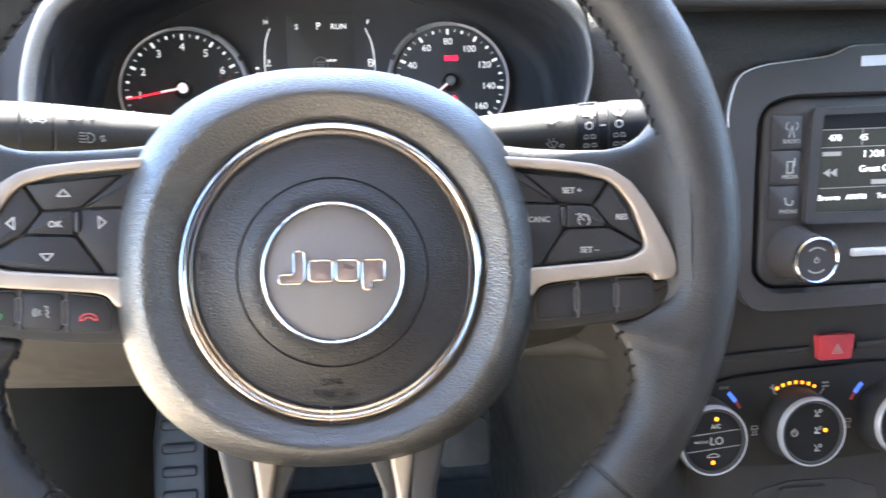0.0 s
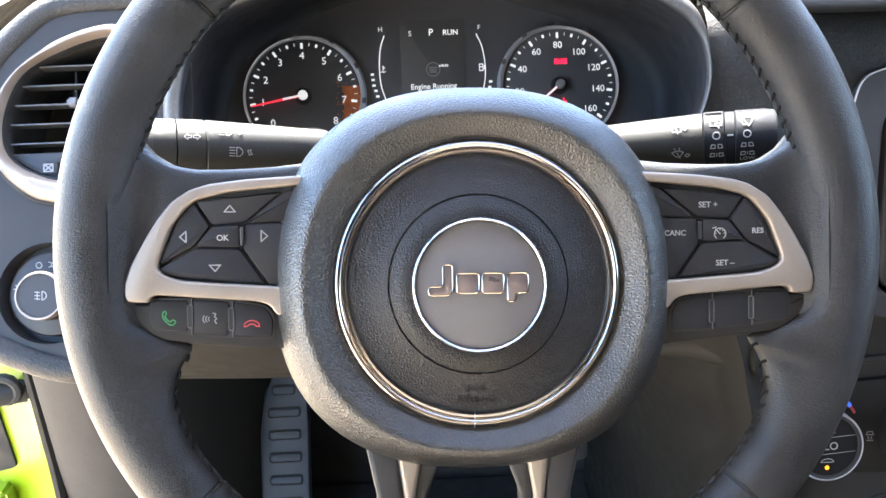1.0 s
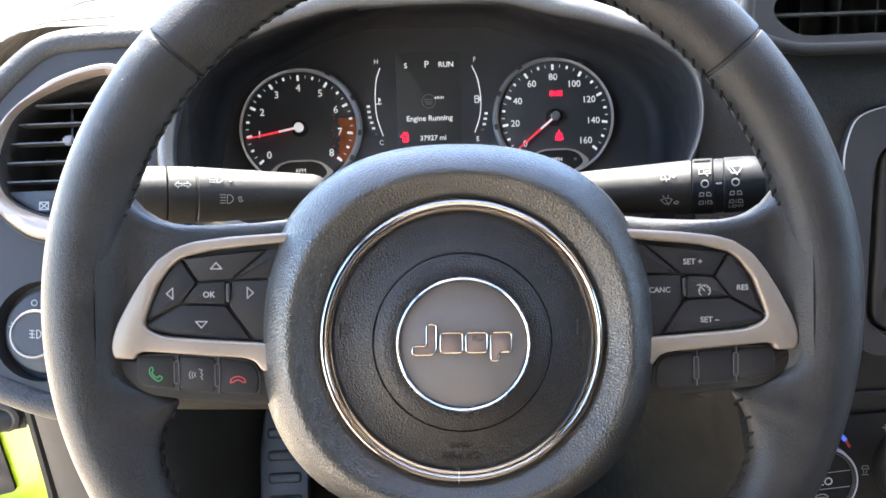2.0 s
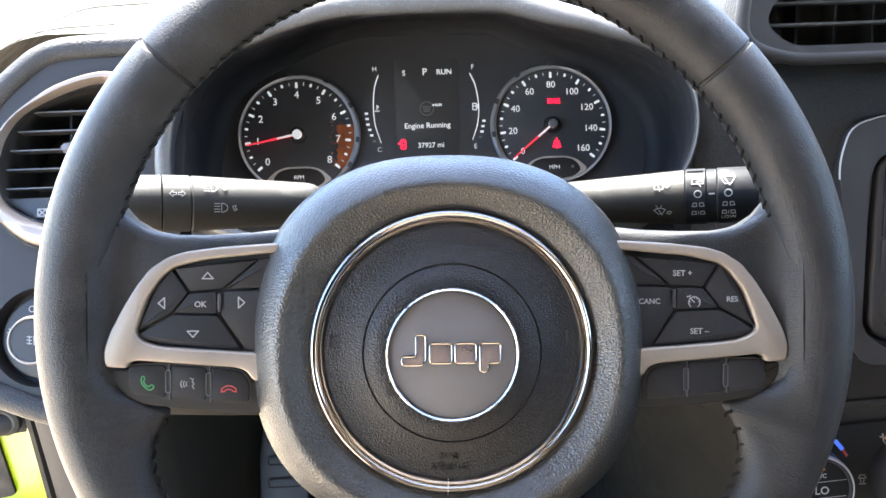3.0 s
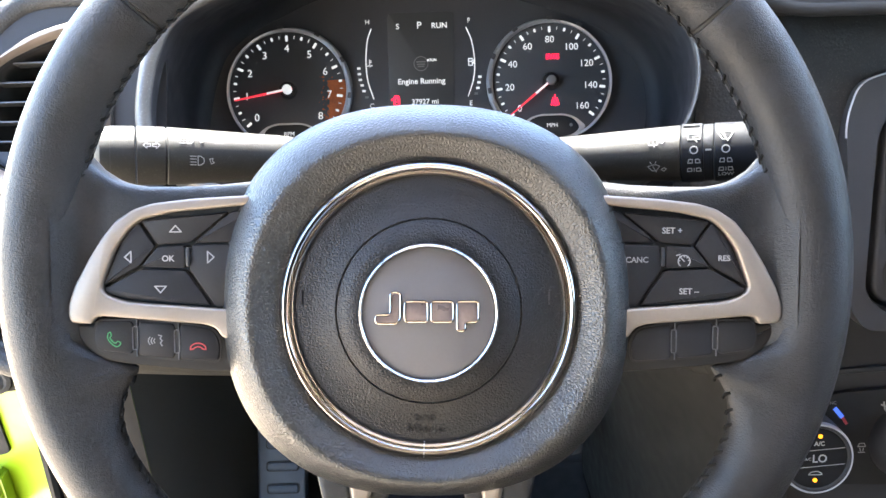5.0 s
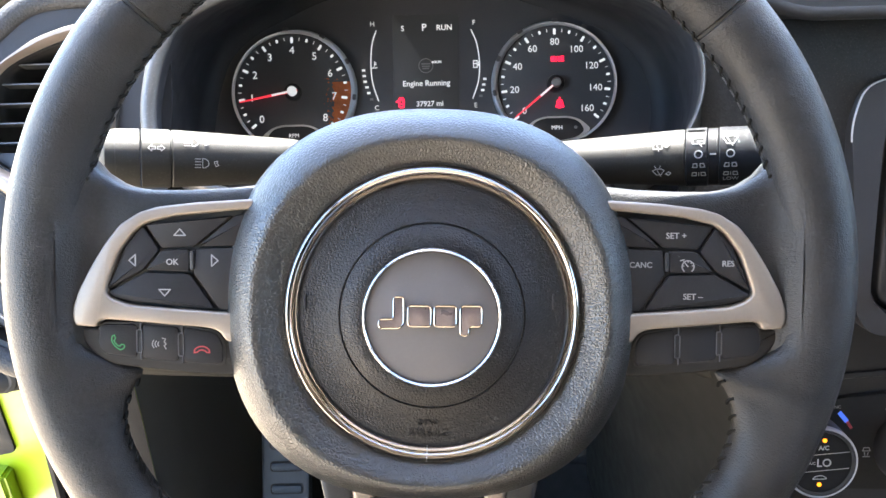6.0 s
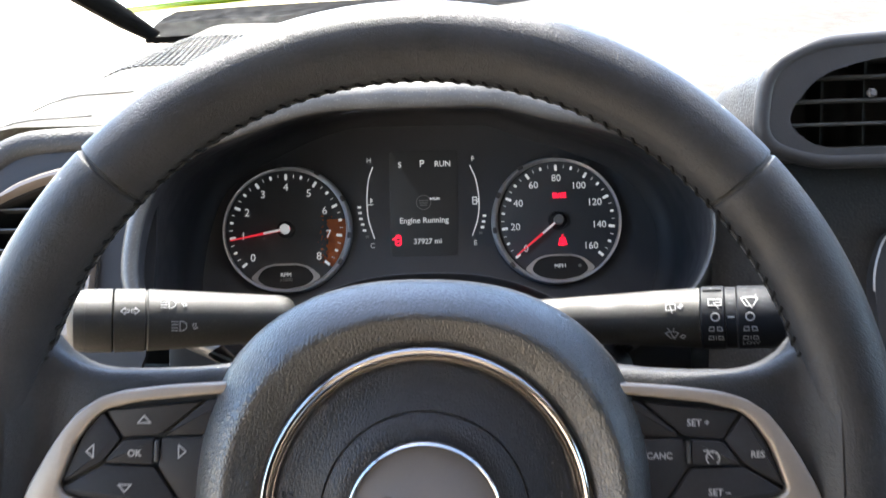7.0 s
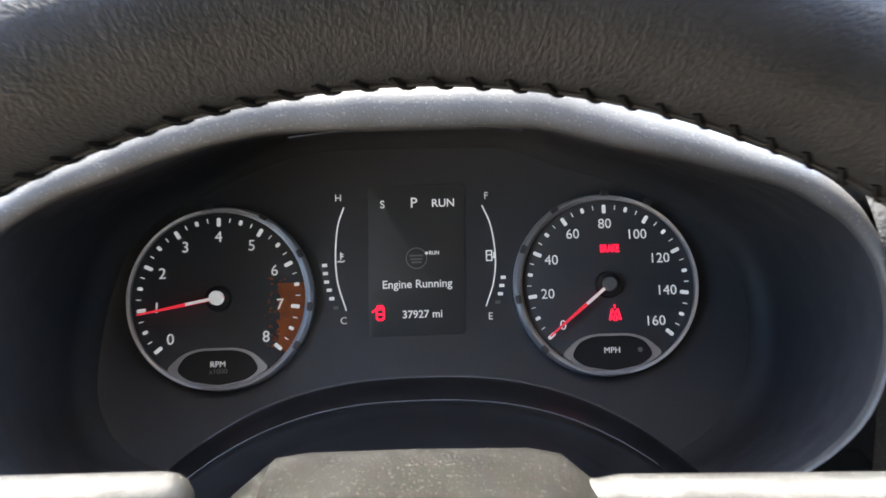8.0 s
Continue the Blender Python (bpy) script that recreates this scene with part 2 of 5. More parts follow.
def prism(pts, z0, z1, bevel=0.0, seg=2, bm=None):
    """A flat shape in XY drawn out from z0 to z1, with its top edge rounded."""
    bm = bm or bmesh.new()
    low = [bm.verts.new((p[0], p[1], z0)) for p in pts]
    rings = [low]
    c = sum((Vector((p[0], p[1])) for p in pts), Vector((0, 0))) / len(pts)
    area = sum(pts[i - 1][0] * pts[i][1] - pts[i][0] * pts[i - 1][1] for i in range(len(pts)))
    sgn = 1 if area > 0 else -1
    steps = [(0.0, z1)] if not bevel else [(bevel * (1 - math.cos(k / seg * math.pi / 2)), z1 - bevel * (1 - math.sin(k / seg * math.pi / 2))) for k in range(seg + 1)]
    n = len(pts)
    inward = []
    for i in range(n):
        a, b, d = Vector(pts[i - 1][:2]), Vector(pts[i][:2]), Vector(pts[(i + 1) % n][:2])
        e1, e2 = (b - a), (d - b)
        n1 = Vector((-e1.y, e1.x)).normalized() * sgn
        n2 = Vector((-e2.y, e2.x)).normalized() * sgn
        m = (n1 + n2)
        m = m.normalized() / max(0.5, m.normalized().dot(n1)) if m.length > 1e-6 else n1
        inward.append(m)
    for off, z in steps:
        rings.append([bm.verts.new((p[0] + q.x * off, p[1] + q.y * off, z)) for p, q in zip(pts, inward)])
    for a, b in zip(rings, rings[1:]):
        for i in range(n):
            bm.faces.new((a[i], a[(i + 1) % n], b[(i + 1) % n], b[i]))
    bm.faces.new(rings[-1])
    bm.faces.new(list(reversed(low)))
    return bm


def loft(rings, closed=True, cap=True, bm=None, loop=False):
    """Faces between rows of points."""
    bm = bm or bmesh.new()
    vs = [[bm.verts.new(p) for p in r] for r in rings]
    n = len(vs[0])
    pairs = list(zip(vs, vs[1:])) + ([(vs[-1], vs[0])] if loop else [])
    for a, b in pairs:
        for i in range(n if closed else n - 1):
            j = (i + 1) % n
            bm.faces.new((a[i], a[j], b[j], b[i]))
    if cap and closed and not loop:
        bm.faces.new(list(reversed(vs[0])))
        bm.faces.new(vs[-1])
    return bm


def revolve(profile, seg=64, centre=(0, 0), bm=None, a0=0.0, a1=360.0):
    """Radius-height rows turned round z."""
    full = abs(a1 - a0) >= 360
    rings = []
    count = seg if full else seg + 1
    for k in range(count):
        a = radians(a0 + (a1 - a0) * k / seg)
        rings.append([(centre[0] + r * math.cos(a), centre[1] + r * math.sin(a), z) for r, z in profile])
    return loft(rings, closed=False, cap=False, bm=bm, loop=full)


def disc(r, z0, z1, seg=48, bevel=0.0005, centre=(0, 0), bm=None):
    return prism([(centre[0] + r * math.cos(2 * math.pi * k / seg), centre[1] + r * math.sin(2 * math.pi * k / seg)) for k in range(seg)], z0, z1, bevel, 2, bm)


def sweep(path, rx, ry=None, seg=12, closed=False, up=(0, 0, 1), bm=None, cap=True):
    """A round or oval bar along points; rx, ry may be functions of 0..1."""
    path = [Vector(p) for p in path]
    rings, n = [], len(path)
    for i, p in enumerate(path):
        t = (path[(i + 1) % n] - path[i - 1]) if closed else (path[min(i + 1, n - 1)] - path[max(i - 1, 0)])
        t.normalize()
        side = t.cross(Vector(up)).normalized()
        top = side.cross(t).normalized()
        f = i / max(1, n - 1)
        a = rx(f) if callable(rx) else rx
        b = (ry(f) if callable(ry) else ry) if ry is not None else a
        rings.append([p + side * a * math.cos(2 * math.pi * k / seg) + top * b * math.sin(2 * math.pi * k / seg) for k in range(seg)])
    return loft(rings, cap=cap, bm=bm, loop=closed)


def box(x0, x1, y0, y1, z0, z1, bevel=0.0, bm=None):
    own = bmesh.new()
    bmesh.ops.create_cube(own, size=1)
    for v in own.verts:
        v.co = Vector((x0 if v.co.x < 0 else x1, y0 if v.co.y < 0 else y1, z0 if v.co.z < 0 else z1))
    if bevel:
        bmesh.ops.bevel(own, geom=list(own.edges), offset=bevel, segments=3, affect="EDGES")
    if bm is None:
        return own
    me = bpy.data.meshes.new("tmp")
    own.to_mesh(me)
    own.free()
    bm.from_mesh(me)
    bpy.data.meshes.remove(me)
    return bm


def strokes(lines, width, z=0.0, high=0.00025, bm=None):
    """Flat drawn lines, each a row of points in XY."""
    bm = bm or bmesh.new()
    for line in lines:
        for a, b in zip(line, line[1:]):
            a, b = Vector(a[:2]), Vector(b[:2])
            d = (b - a)
            if d.length < 1e-7:
                continue
            d.normalize()
            n = Vector((-d.y, d.x)) * width / 2
            e = d * width * 0.35
            prism([a - e - n, b + e - n, b + e + n, a - e + n], z, z + high, bm=bm)
    return bm


def arc(cx, cy, r, a0, a1, n=16, ry=None):
    return [(cx + r * math.cos(radians(a0 + (a1 - a0) * k / n)), cy + (ry or r) * math.sin(radians(a0 + (a1 - a0) * k / n))) for k in range(n + 1)]


def text(name, body, size, mat, parent, x=0.0, y=0.0, z=0.0, label="", turn=0.0, bold=0.0, high=0.0001):
    cu = bpy.data.curves.new("lettering", "FONT")
    cu.body, cu.size, cu.align_x, cu.align_y, cu.extrude, cu.offset = body, size, "CENTER", "CENTER", high, bold
    cu.resolution_u = 3
    tmp = bpy.data.objects.new("lettering", cu)
    scene.collection.objects.link(tmp)
    me = bpy.data.meshes.new_from_object(tmp)
    bpy.data.objects.remove(tmp)
    bpy.data.curves.remove(cu)
    me.name = name
    me.materials.clear()
    me.materials.append(mat)
    ob = new(name, me)
    ob.parent = parent
    ob.matrix_basis = pose(x, y, z, 0, 0, turn)
    if label:
        ob["label"] = label
    return ob


def frame_of(origin, tilt, roll=0.0):
    """A pose whose x is across, y up the leaning face, and z out of it towards the driver."""
    return Matrix.Translation(origin) @ pose(0, 0, 0, 90 - tilt, 0, 0) @ pose(0, 0, 0, 0, 0, roll)


WHEEL = frame_of((-0.0005, -0.001, 1.0495), 23, -1.8)
CLUST = frame_of((-0.0035, 0.362, 1.05), 26)
LEFT = frame_of((-0.278, 0.182, 0.964), 29)
HVAC = frame_of((0.339, 0.2, 0.792), 18)
RADIO = frame_of((0.36, 0.2, 1.0), 14)


# ---- the large structure ----
def grid(fx, nu, nv, bm=None, close=False):
    """A sheet from a function of 0..1, 0..1."""
    return loft([[fx(i / (nu - 1), j / (nv - 1)) for j in range(nv)] for i in range(nu)], closed=False, cap=False, bm=bm)


def solid(name, bm, mat, label, category, kind="structure", smooth=True, thick=0.0):
    ob = part(name, bm, mat, None, smooth=smooth)
    if thick:
        md = ob.modifiers.new("thickness", "SOLIDIFY")
        md.thickness, md.offset = thick, -1
    return tagged(ob, label, category, "", kind)


def plate(outer, holes, z0, z1, bm=None):
    """A flat plate in XY with openings through it."""
    bm = bm or bmesh.new()
    loops = []
    for pts in [outer, *holes]:
        loops.append([bm.verts.new((p[0], p[1], z1)) for p in pts])
    edges = []
    for lp in loops:
        for i in range(len(lp)):
            edges.append(bm.edges.new((lp[i - 1], lp[i])))
    bmesh.ops.triangle_fill(bm, use_beauty=True, use_dissolve=False, edges=edges)
    for lp in loops:
        low = [bm.verts.new((v.co.x, v.co.y, z0)) for v in lp]
        for i in range(len(lp)):
            bm.faces.new((lp[i - 1], lp[i], low[i], low[i - 1]))
    return bm


def well(pts, z0, z1):
    """A recess: walls and a back, open in front."""
    bm = loft([[(p[0], p[1], z0) for p in pts], [(p[0], p[1], z1) for p in pts]], cap=False)
    bm.faces.new([bm.verts.new((p[0], p[1], z1)) for p in pts])
    return bm


solid("ground", grid(lambda u, v: (-150 + 300 * u, -150 + 300 * v, 0), 2, 2), CONCRETE, "pale sandy sunlit ground outside the car", "ground")
solid("floor", box(-0.46, 1.22, -1.7, 0.62, 0.38, 0.42), CARPET, "black carpeted cabin floor", "floor")
solid("firewall", loft([[(x, 0.62, 0.40), (x, 0.72, 0.56), (x, 0.80, 0.80), (x, 0.82, 1.10), (x, 0.85, 1.10), (x, 0.84, 0.80), (x, 0.76, 0.54), (x, 0.66, 0.38)] for x in (-0.46, 1.22)]), CARPET, "black carpeted bulkhead of the footwell", "wall")
solid("roof", box(-0.50, 1.26, -1.75, -0.11, 1.58, 1.62, 0.008), HEADLINER, "pale grey cloth roof lining", "roof")
solid("wall_rear", plate([(-0.50, 0.38), (1.26, 0.38), (1.26, 1.62), (-0.50, 1.62)], [], 0, 0.04), SEATCLOTH, "dark rear wall closing the cabin", "wall").matrix_world = Matrix.Translation((0, -1.75, 0)) @ pose(0, 0, 0, 90, 0, 0)
# Unseen side; its window is cut small to limit the sky light.
solid("wall_passenger_side", plate([(-1.75, 0.38), (0.80, 0.38), (0.80, 1.15), (-0.11, 1.62), (-1.75, 1.62)], [[(-0.70, 1.18), (-0.70, 1.46), (-0.02, 1.46), (0.38, 1.18)]], 0, 0.04), SEATCLOTH, "dark passenger door side with its window opening", "wall").matrix_world = Matrix.Translation((1.22, 0, 0)) @ pose(0, 0, 0, 90, 0, 90)
# Added out of view: reaches forward of the real doorway to block sky.
solid("wall_driver_side", plate([(-1.75, 0.38), (0.36, 0.38), (0.36, 0.46), (-0.62, 0.46), (-0.66, 0.98), (-0.46, 1.10), (-0.26, 1.46), (-0.11, 1.52), (-0.11, 1.60), (-1.75, 1.62)], [], 0, 0.04), SEATCLOTH, "unseen dark wall behind the driver's doorway, shaped to block sky light", "wall").matrix_world = Matrix.Translation((-0.50, 0, 0)) @ pose(0, 0, 0, 90, 0, 90)
solid("windscreen_frame", sweep([(-0.365, 0.86, 1.17), (-0.385, 0.80, 1.20), (-0.43, 0.62, 1.285), (-0.46, 0.28, 1.44), (-0.48, -0.11, 1.60)], lambda f: 0.007 + 0.016 * f, lambda f: 0.009 + 0.02 * f, 10), COWL, "slim black windscreen pillar on the driver's side", "pillar")
solid("windscreen_frame", sweep([(1.16, 0.80, 1.17), (1.20, 0.62, 1.285), (1.23, 0.28, 1.44), (1.24, -0.11, 1.60)], 0.03, 0.035, 10), BLACK, "black windscreen pillar on the passenger's side", "pillar")
glass = solid("windscreen", loft([[(-0.42 + 0.02 * s, 0.90 - 1.01 * s, 1.185 + 0.40 * s), (0.38, 0.97 - 1.04 * s, 1.19 + 0.40 * s), (1.18 - 0.02 * s, 0.90 - 1.01 * s, 1.185 + 0.40 * s)] for s in (0, 0.5, 1)], closed=False, cap=False), GLASS, "clear sloping windscreen glass", "windscreen", thick=0.004)
glass.visible_shadow = False
solid("cowl", loft([[(x, 0.84, 1.165), (x, 0.84, 1.178 - 0.010 * abs((x - 0.38) / 0.85) ** 4), (x, 0.93, 1.206 - 0.012 * abs((x - 0.38) / 0.85) ** 4), (x, 1.00, 1.220 - 0.014 * abs((x - 0.38) / 0.85) ** 4), (x, 1.02, 1.15)] for x in [-0.375 + 0.0985 * k for k in range(17)]]), COWL, "black plastic cowl under the windscreen", "cowl")
solid("bonnet", loft([[(x, y, 1.243 - 0.022 * abs((x - 0.38) / 0.85) ** 4 - 0.05 * max(0, y - 1.3) ** 2 + 0.010 * math.sin(min(1, max(0, (y - 1.02) / 0.3)) * math.pi / 2)) for y in (1.02, 1.05, 1.1, 1.2, 1.3, 1.6, 1.9)] for x in [-0.47 + 0.1 * k for k in range(18)]], closed=False, cap=False), LIME, "lime green painted bonnet in front of the windscreen", "bonnet", thick=0.01)

# ---- dashboard ----
dash = thing("dashboard", label="dark grey soft-grained plastic dashboard with a hooded binnacle", category="dashboard")

LIP = spline(mm([(-122, -90, 140), (-146, -81, 140), (-163, -70, 140), (-173, -54, 140), (-175, -36, 140), (-172, -14, 140), (-166, 4, 140), (-157, 18.5, 140), (-137, 31, 140), (-115, 39, 140), (-93, 46.6, 140), (-71, 52.2, 140), (-50.5, 54.8, 140), (-27, 55, 140), (12, 54.8, 140), (46, 54.2, 140), (62, 50.8, 140), (82, 45, 140), (104, 39.8, 140), (125, 33.6, 140), (146, 26.6, 140), (159, 18.8, 140), (169, 10.5, 140), (177, -2, 140), (180, -17, 140), (179, -33, 140), (174, -49, 140), (166, -62, 140), (155, -72, 140), (142, -80, 140), (120, -90, 140)]), 5)


def lip_ring(sx, sy, dy, z, out=0.0):
    """The binnacle's opening, scaled about its middle and pushed outwards."""
    ring = []
    for p in LIP:
        q = Vector((p.x, p.y + 0.018, 0))
        narrow = 1.0 - 0.75 * min(1.0, max(0.0, 0.020 - p.y) / 0.03) * min(1.0, max(0.0, z - 0.110) / 0.02) if p.x > 0 else 1.0   # the lip thins out on the passenger's side
        q += q.normalized() * out * narrow
        ring.append(CLUST @ Vector((q.x * sx, q.y * sy - 0.018 + dy * max(0.0, q.y) / 0.073, z)))
    return ring


hood = loft([lip_ring(1, 1, 0, 0.1370, 0.0006), lip_ring(1, 1, 0, 0.1396, 0.0), lip_ring(1, 1, 0.0, 0.1412, 0.0008), lip_ring(1, 1, 0.001, 0.1424, 0.0030), lip_ring(1, 1, 0.003, 0.1426, 0.0060), lip_ring(1, 1, 0.0055, 0.1412, 0.0090), lip_ring(1, 1, 0.008, 0.1378, 0.0112), lip_ring(1, 1, 0.010, 0.1325, 0.0128),
             lip_ring(1, 1, 0.012, 0.122, 0.0145), lip_ring(1, 1, 0.015, 0.104, 0.018), lip_ring(1, 1, 0.019, 0.07, 0.024), lip_ring(1, 1, 0.020, 0.0, 0.03)], closed=False, cap=False)
part("binnacle_hood", hood, HOODSKIN, dash, "dusty hood over the instrument binnacle", sharp=60)
part("hood_seam", sweep([CLUST @ Vector((0.001 * x, 0.0556 - 0.0000012 * x * x, 0.1388)) for x in range(-48, 45, 4)], 0.0003, 0.0003, 6), TRIM, dash)
part("binnacle_lining", loft([lip_ring(1.02, 1.12, 0.020, -0.0036), lip_ring(1.07, 1.19, 0.022, -0.001), lip_ring(1.09, 1.21, 0.022, 0.010), lip_ring(1.09, 1.20, 0.020, 0.03), lip_ring(1.06, 1.12, 0.012, 0.08), lip_ring(1.015, 1.02, 0.001, 0.128), lip_ring(1, 1, 0, 0.1372, 0.0006)], closed=False, cap=False), LINING, dash, "black lining inside the binnacle", sharp=80)


def base_top(x, y):
    z = 1.150 + 0.060 * (y - 0.28)
    if x < -0.27:
        z -= 6.0 * (-0.27 - x) ** 2
    # the rear rises towards the middle of the car and hides the cowl
    side, back = min(1.0, max(0.0, (x + 0.06) / 0.26)), min(1.0, max(0.0, (y - 0.56) / 0.30))
    z += 0.022 * side * side * (3 - 2 * side) * back * back * (3 - 2 * back)
    return z


def dash_top(u, v):
    x = -0.40 + 1.60 * u
    edge = 0.290 + 0.03 * math.exp(-((x) / 0.14) ** 4) + (0.0 if x < 0.17 else 0.02)
    y = edge + (0.86 - edge) * v
    hoodz = 0.020 * math.exp(-(x / 0.10) ** 2) * (1 - min(1, (y - edge) / 0.22)) ** 2
    return (x, y, base_top(x, y) + hoodz + 0.0006 * math.sin(x * 40) * math.sin(y * 30))


part("top_panel", grid(dash_top, 90, 40), DASHTOP, dash, "dark grained dash top, paler where the sun falls")
for k, (y0, y1) in enumerate(((0.385, 0.40), (0.30, 0.315))):
    pts = [(-0.335 + 0.10 * s, y0 + 0.02 * s, base_top(-0.335 + 0.10 * s, y0 + 0.02 * s) + 0.0005) for s in [i / 8 for i in range(9)]]
    part("seam", sweep(pts, 0.0012, 0.0006, 6), RUBBER, dash)

# perforated speaker grille in the driver's corner of the dash top
bm = bmesh.new()
for j in range(19):
    y = 0.535 + 0.0115 * j
    for i in range(26):
        x = -0.352 + 0.0062 * i + 0.0031 * (j % 2) + 0.0016 * j
        z = base_top(x, y)
        if x < -0.19:
            prism([(x - 0.0018, y - 0.0032), (x + 0.0018, y - 0.0032), (x + 0.0018, y + 0.0032), (x - 0.0018, y + 0.0032)], z - 0.002, z + 0.0012, bm=bm)
part("speaker_grille", bm, RUBBER, dash, "dark perforated speaker grille", smooth=False)

# face beside the binnacle, with its round switch and the side vent
side = mm([(98, 203), (54, 203), (11, 200), (-12, 184), (-34, 158), (-52, 120), (-62, 80), (-68, 30), (-62, -2), (-46, -19), (-20, -33), (16, -45), (38, -41), (49, -18), (54, 14), (70, 45), (98, 60)])
opening = spline(mm([(48, 177), (18, 170), (-13, 153), (-26, 122), (-22, 97), (3, 82), (34, 80), (54, 92), (61, 130), (59, 165)]), 5, True)
round_hole = [(0.004 + 0.034 * math.cos(2 * math.pi * k / 40), 0.002 + 0.034 * math.sin(2 * math.pi * k / 40)) for k in range(40)]
ob = part("side_panel", plate(spline(side, 4, True), [opening, round_hole], -0.004, 0.0), PANEL, dash, "smooth dark grey end panel", sharp=30)
ob.matrix_basis = LEFT
# rounded shoulder round the panel
edge = spline(mm([(98, 205, -2), (54, 205, -2), (11, 202, -2), (-14, 186, -2), (-37, 160, -2), (-55, 120, -2), (-65, 80, -2), (-71, 30, -2), (-65, -5, -2), (-47, -23, -2), (-20, -38, -2), (16, -50, -2), (38, -46, -3), (50, -32, -4), (56, -14, -6)]), 5)
ob = part("shoulder", sweep(edge, 0.009, 0.007, 12), DASH, dash)
ob.matrix_basis = LEFT
ob = part("panel_gap", sweep([(p.x * 0.955 + 0.0009, p.y * 0.965 + 0.0025, 0.0008) for p in edge], 0.0022, 0.0012, 6), RUBBER, dash)
ob.matrix_basis = LEFT
shell = []
for dx, dz in ((0.0, 0.0), (0.006, -0.008), (0.008, -0.025), (0.006, -0.05)):
    row = []
    c = Vector((0.02, 0.07, 0))
    for p in edge:
        d = (p - c)
        d.z = 0
        row.append(p + d.normalized() * dx + Vector((0, 0, dz)))
    shell.append(row)
ob = part("end_cap", loft(shell, closed=False, cap=False), DASH, dash)
ob.matrix_basis = LEFT

# knee panels, lower edge and console flank
def knee(u, v):
    x = -0.316 + 0.531 * u
    z = 0.935 - 0.10 * v
    y = 0.165 + 0.05 * v + 0.05 * v * v + 0.02 * (2 * u - 1) ** 2
    return (x, y, z)


part("knee_panel", grid(knee, 30, 10), KNEE, dash, "dark grey knee panel under the steering column")
part("knee_panel_return", grid(lambda u, v: (-0.316 + 0.531 * u, 0.265 + 0.02 * (2 * u - 1) ** 2 + 0.25 * v, 0.835 + 0.01 * v), 20, 4), FLANK, dash)
part("upper_filler", grid(lambda u, v: (-0.316 + 0.571 * u, 0.165 + 0.17 * v + 0.02 * (2 * u - 1) ** 2, 0.935 + 0.010 * v), 16, 5), KNEE, dash)
flank = loft([[(0.215, 0.205, 0.98), (0.245, 0.20, 0.90), (0.270, 0.20, 0.80), (0.275, 0.14, 0.66), (0.280, 0.04, 0.55), (0.280, -0.2, 0.52)],
              [(0.175, 0.19, 0.98), (0.20, 0.165, 0.90), (0.225, 0.16, 0.80), (0.235, 0.10, 0.66), (0.24, 0.02, 0.55), (0.24, -0.2, 0.52)],
              [(0.14, 0.24, 0.95), (0.16, 0.27, 0.86), (0.19, 0.30, 0.76), (0.21, 0.32, 0.62), (0.215, 0.30, 0.42), (0.22, 0.0, 0.42)],
              [(0.10, 0.30, 0.93), (0.12, 0.40, 0.83), (0.16, 0.50, 0.72), (0.19, 0.58, 0.58), (0.20, 0.60, 0.42), (0.20, 0.3, 0.42)]], closed=False, cap=False)
part("console_flank", flank, FLANK, dash, "dark plastic flank of the centre console")
part("knee_roll", sweep(spline([(0.10, 0.262, 0.853), (0.14, 0.246, 0.862), (0.18, 0.226, 0.874), (0.205, 0.196, 0.886), (0.222, 0.176, 0.892)], 5), lambda f: 0.006 + 0.010 * f, lambda f: 0.006 + 0.010 * f, 14), KNEE, dash, "rounded lower edge of the knee panel")

# the face of the centre stack
stack = thing("centre_stack", label="dark plastic centre stack between the seats", category="dashboard panel")
ob = part("stack_panel", prism(rounded(mm([(-84, 200), (320, 200), (320, -260), (-84, -260)]), 0.02), -0.05, -0.012, 0.01, 3), TRIM, stack)
ob.matrix_basis = HVAC
FACE = spline([(0.335, 1.150), (0.305, 1.149), (0.270, 1.140), (0.238, 1.118), (0.226, 1.090), (0.219, 1.050), (0.210, 0.99), (0.195, 0.92)], 5)
part("upper_panel", loft([[(x, p[0] + 0.02 * max(0, (0.22 - x) / 0.06) ** 2, p[1]) for p in FACE] for x in [0.180 + 0.0150 * k for k in range(30)]], closed=False, cap=False), DASH, stack, "soft grained dash padding round the radio")
for pts in ([(-70, 60), (-30, 62), (10, 64), (46, 65)], [(88, 66), (130, 67), (180, 67)]):
    ob = part("moulding", sweep(spline([(x * 0.001, y * 0.001, -0.0105) for x, y in pts], 6), 0.0028, 0.0022, 8), TRIM, stack)
    ob.matrix_basis = HVAC
ob = part("lower_pocket", prism(rounded(mm([(-4, -55), (30, -47), (80, -49), (110, -60), (110, -95), (-4, -95)]), 0.006), -0.016, -0.0105, 0.001), BLACK, stack)
ob.matrix_basis = HVAC
ob = part("lower_pocket", prism(rounded(mm([(20, -52), (62, -52), (58, -66), (22, -66)]), 0.003), -0.0105, -0.007, 0.001), TRIM, stack)
ob.matrix_basis = HVAC

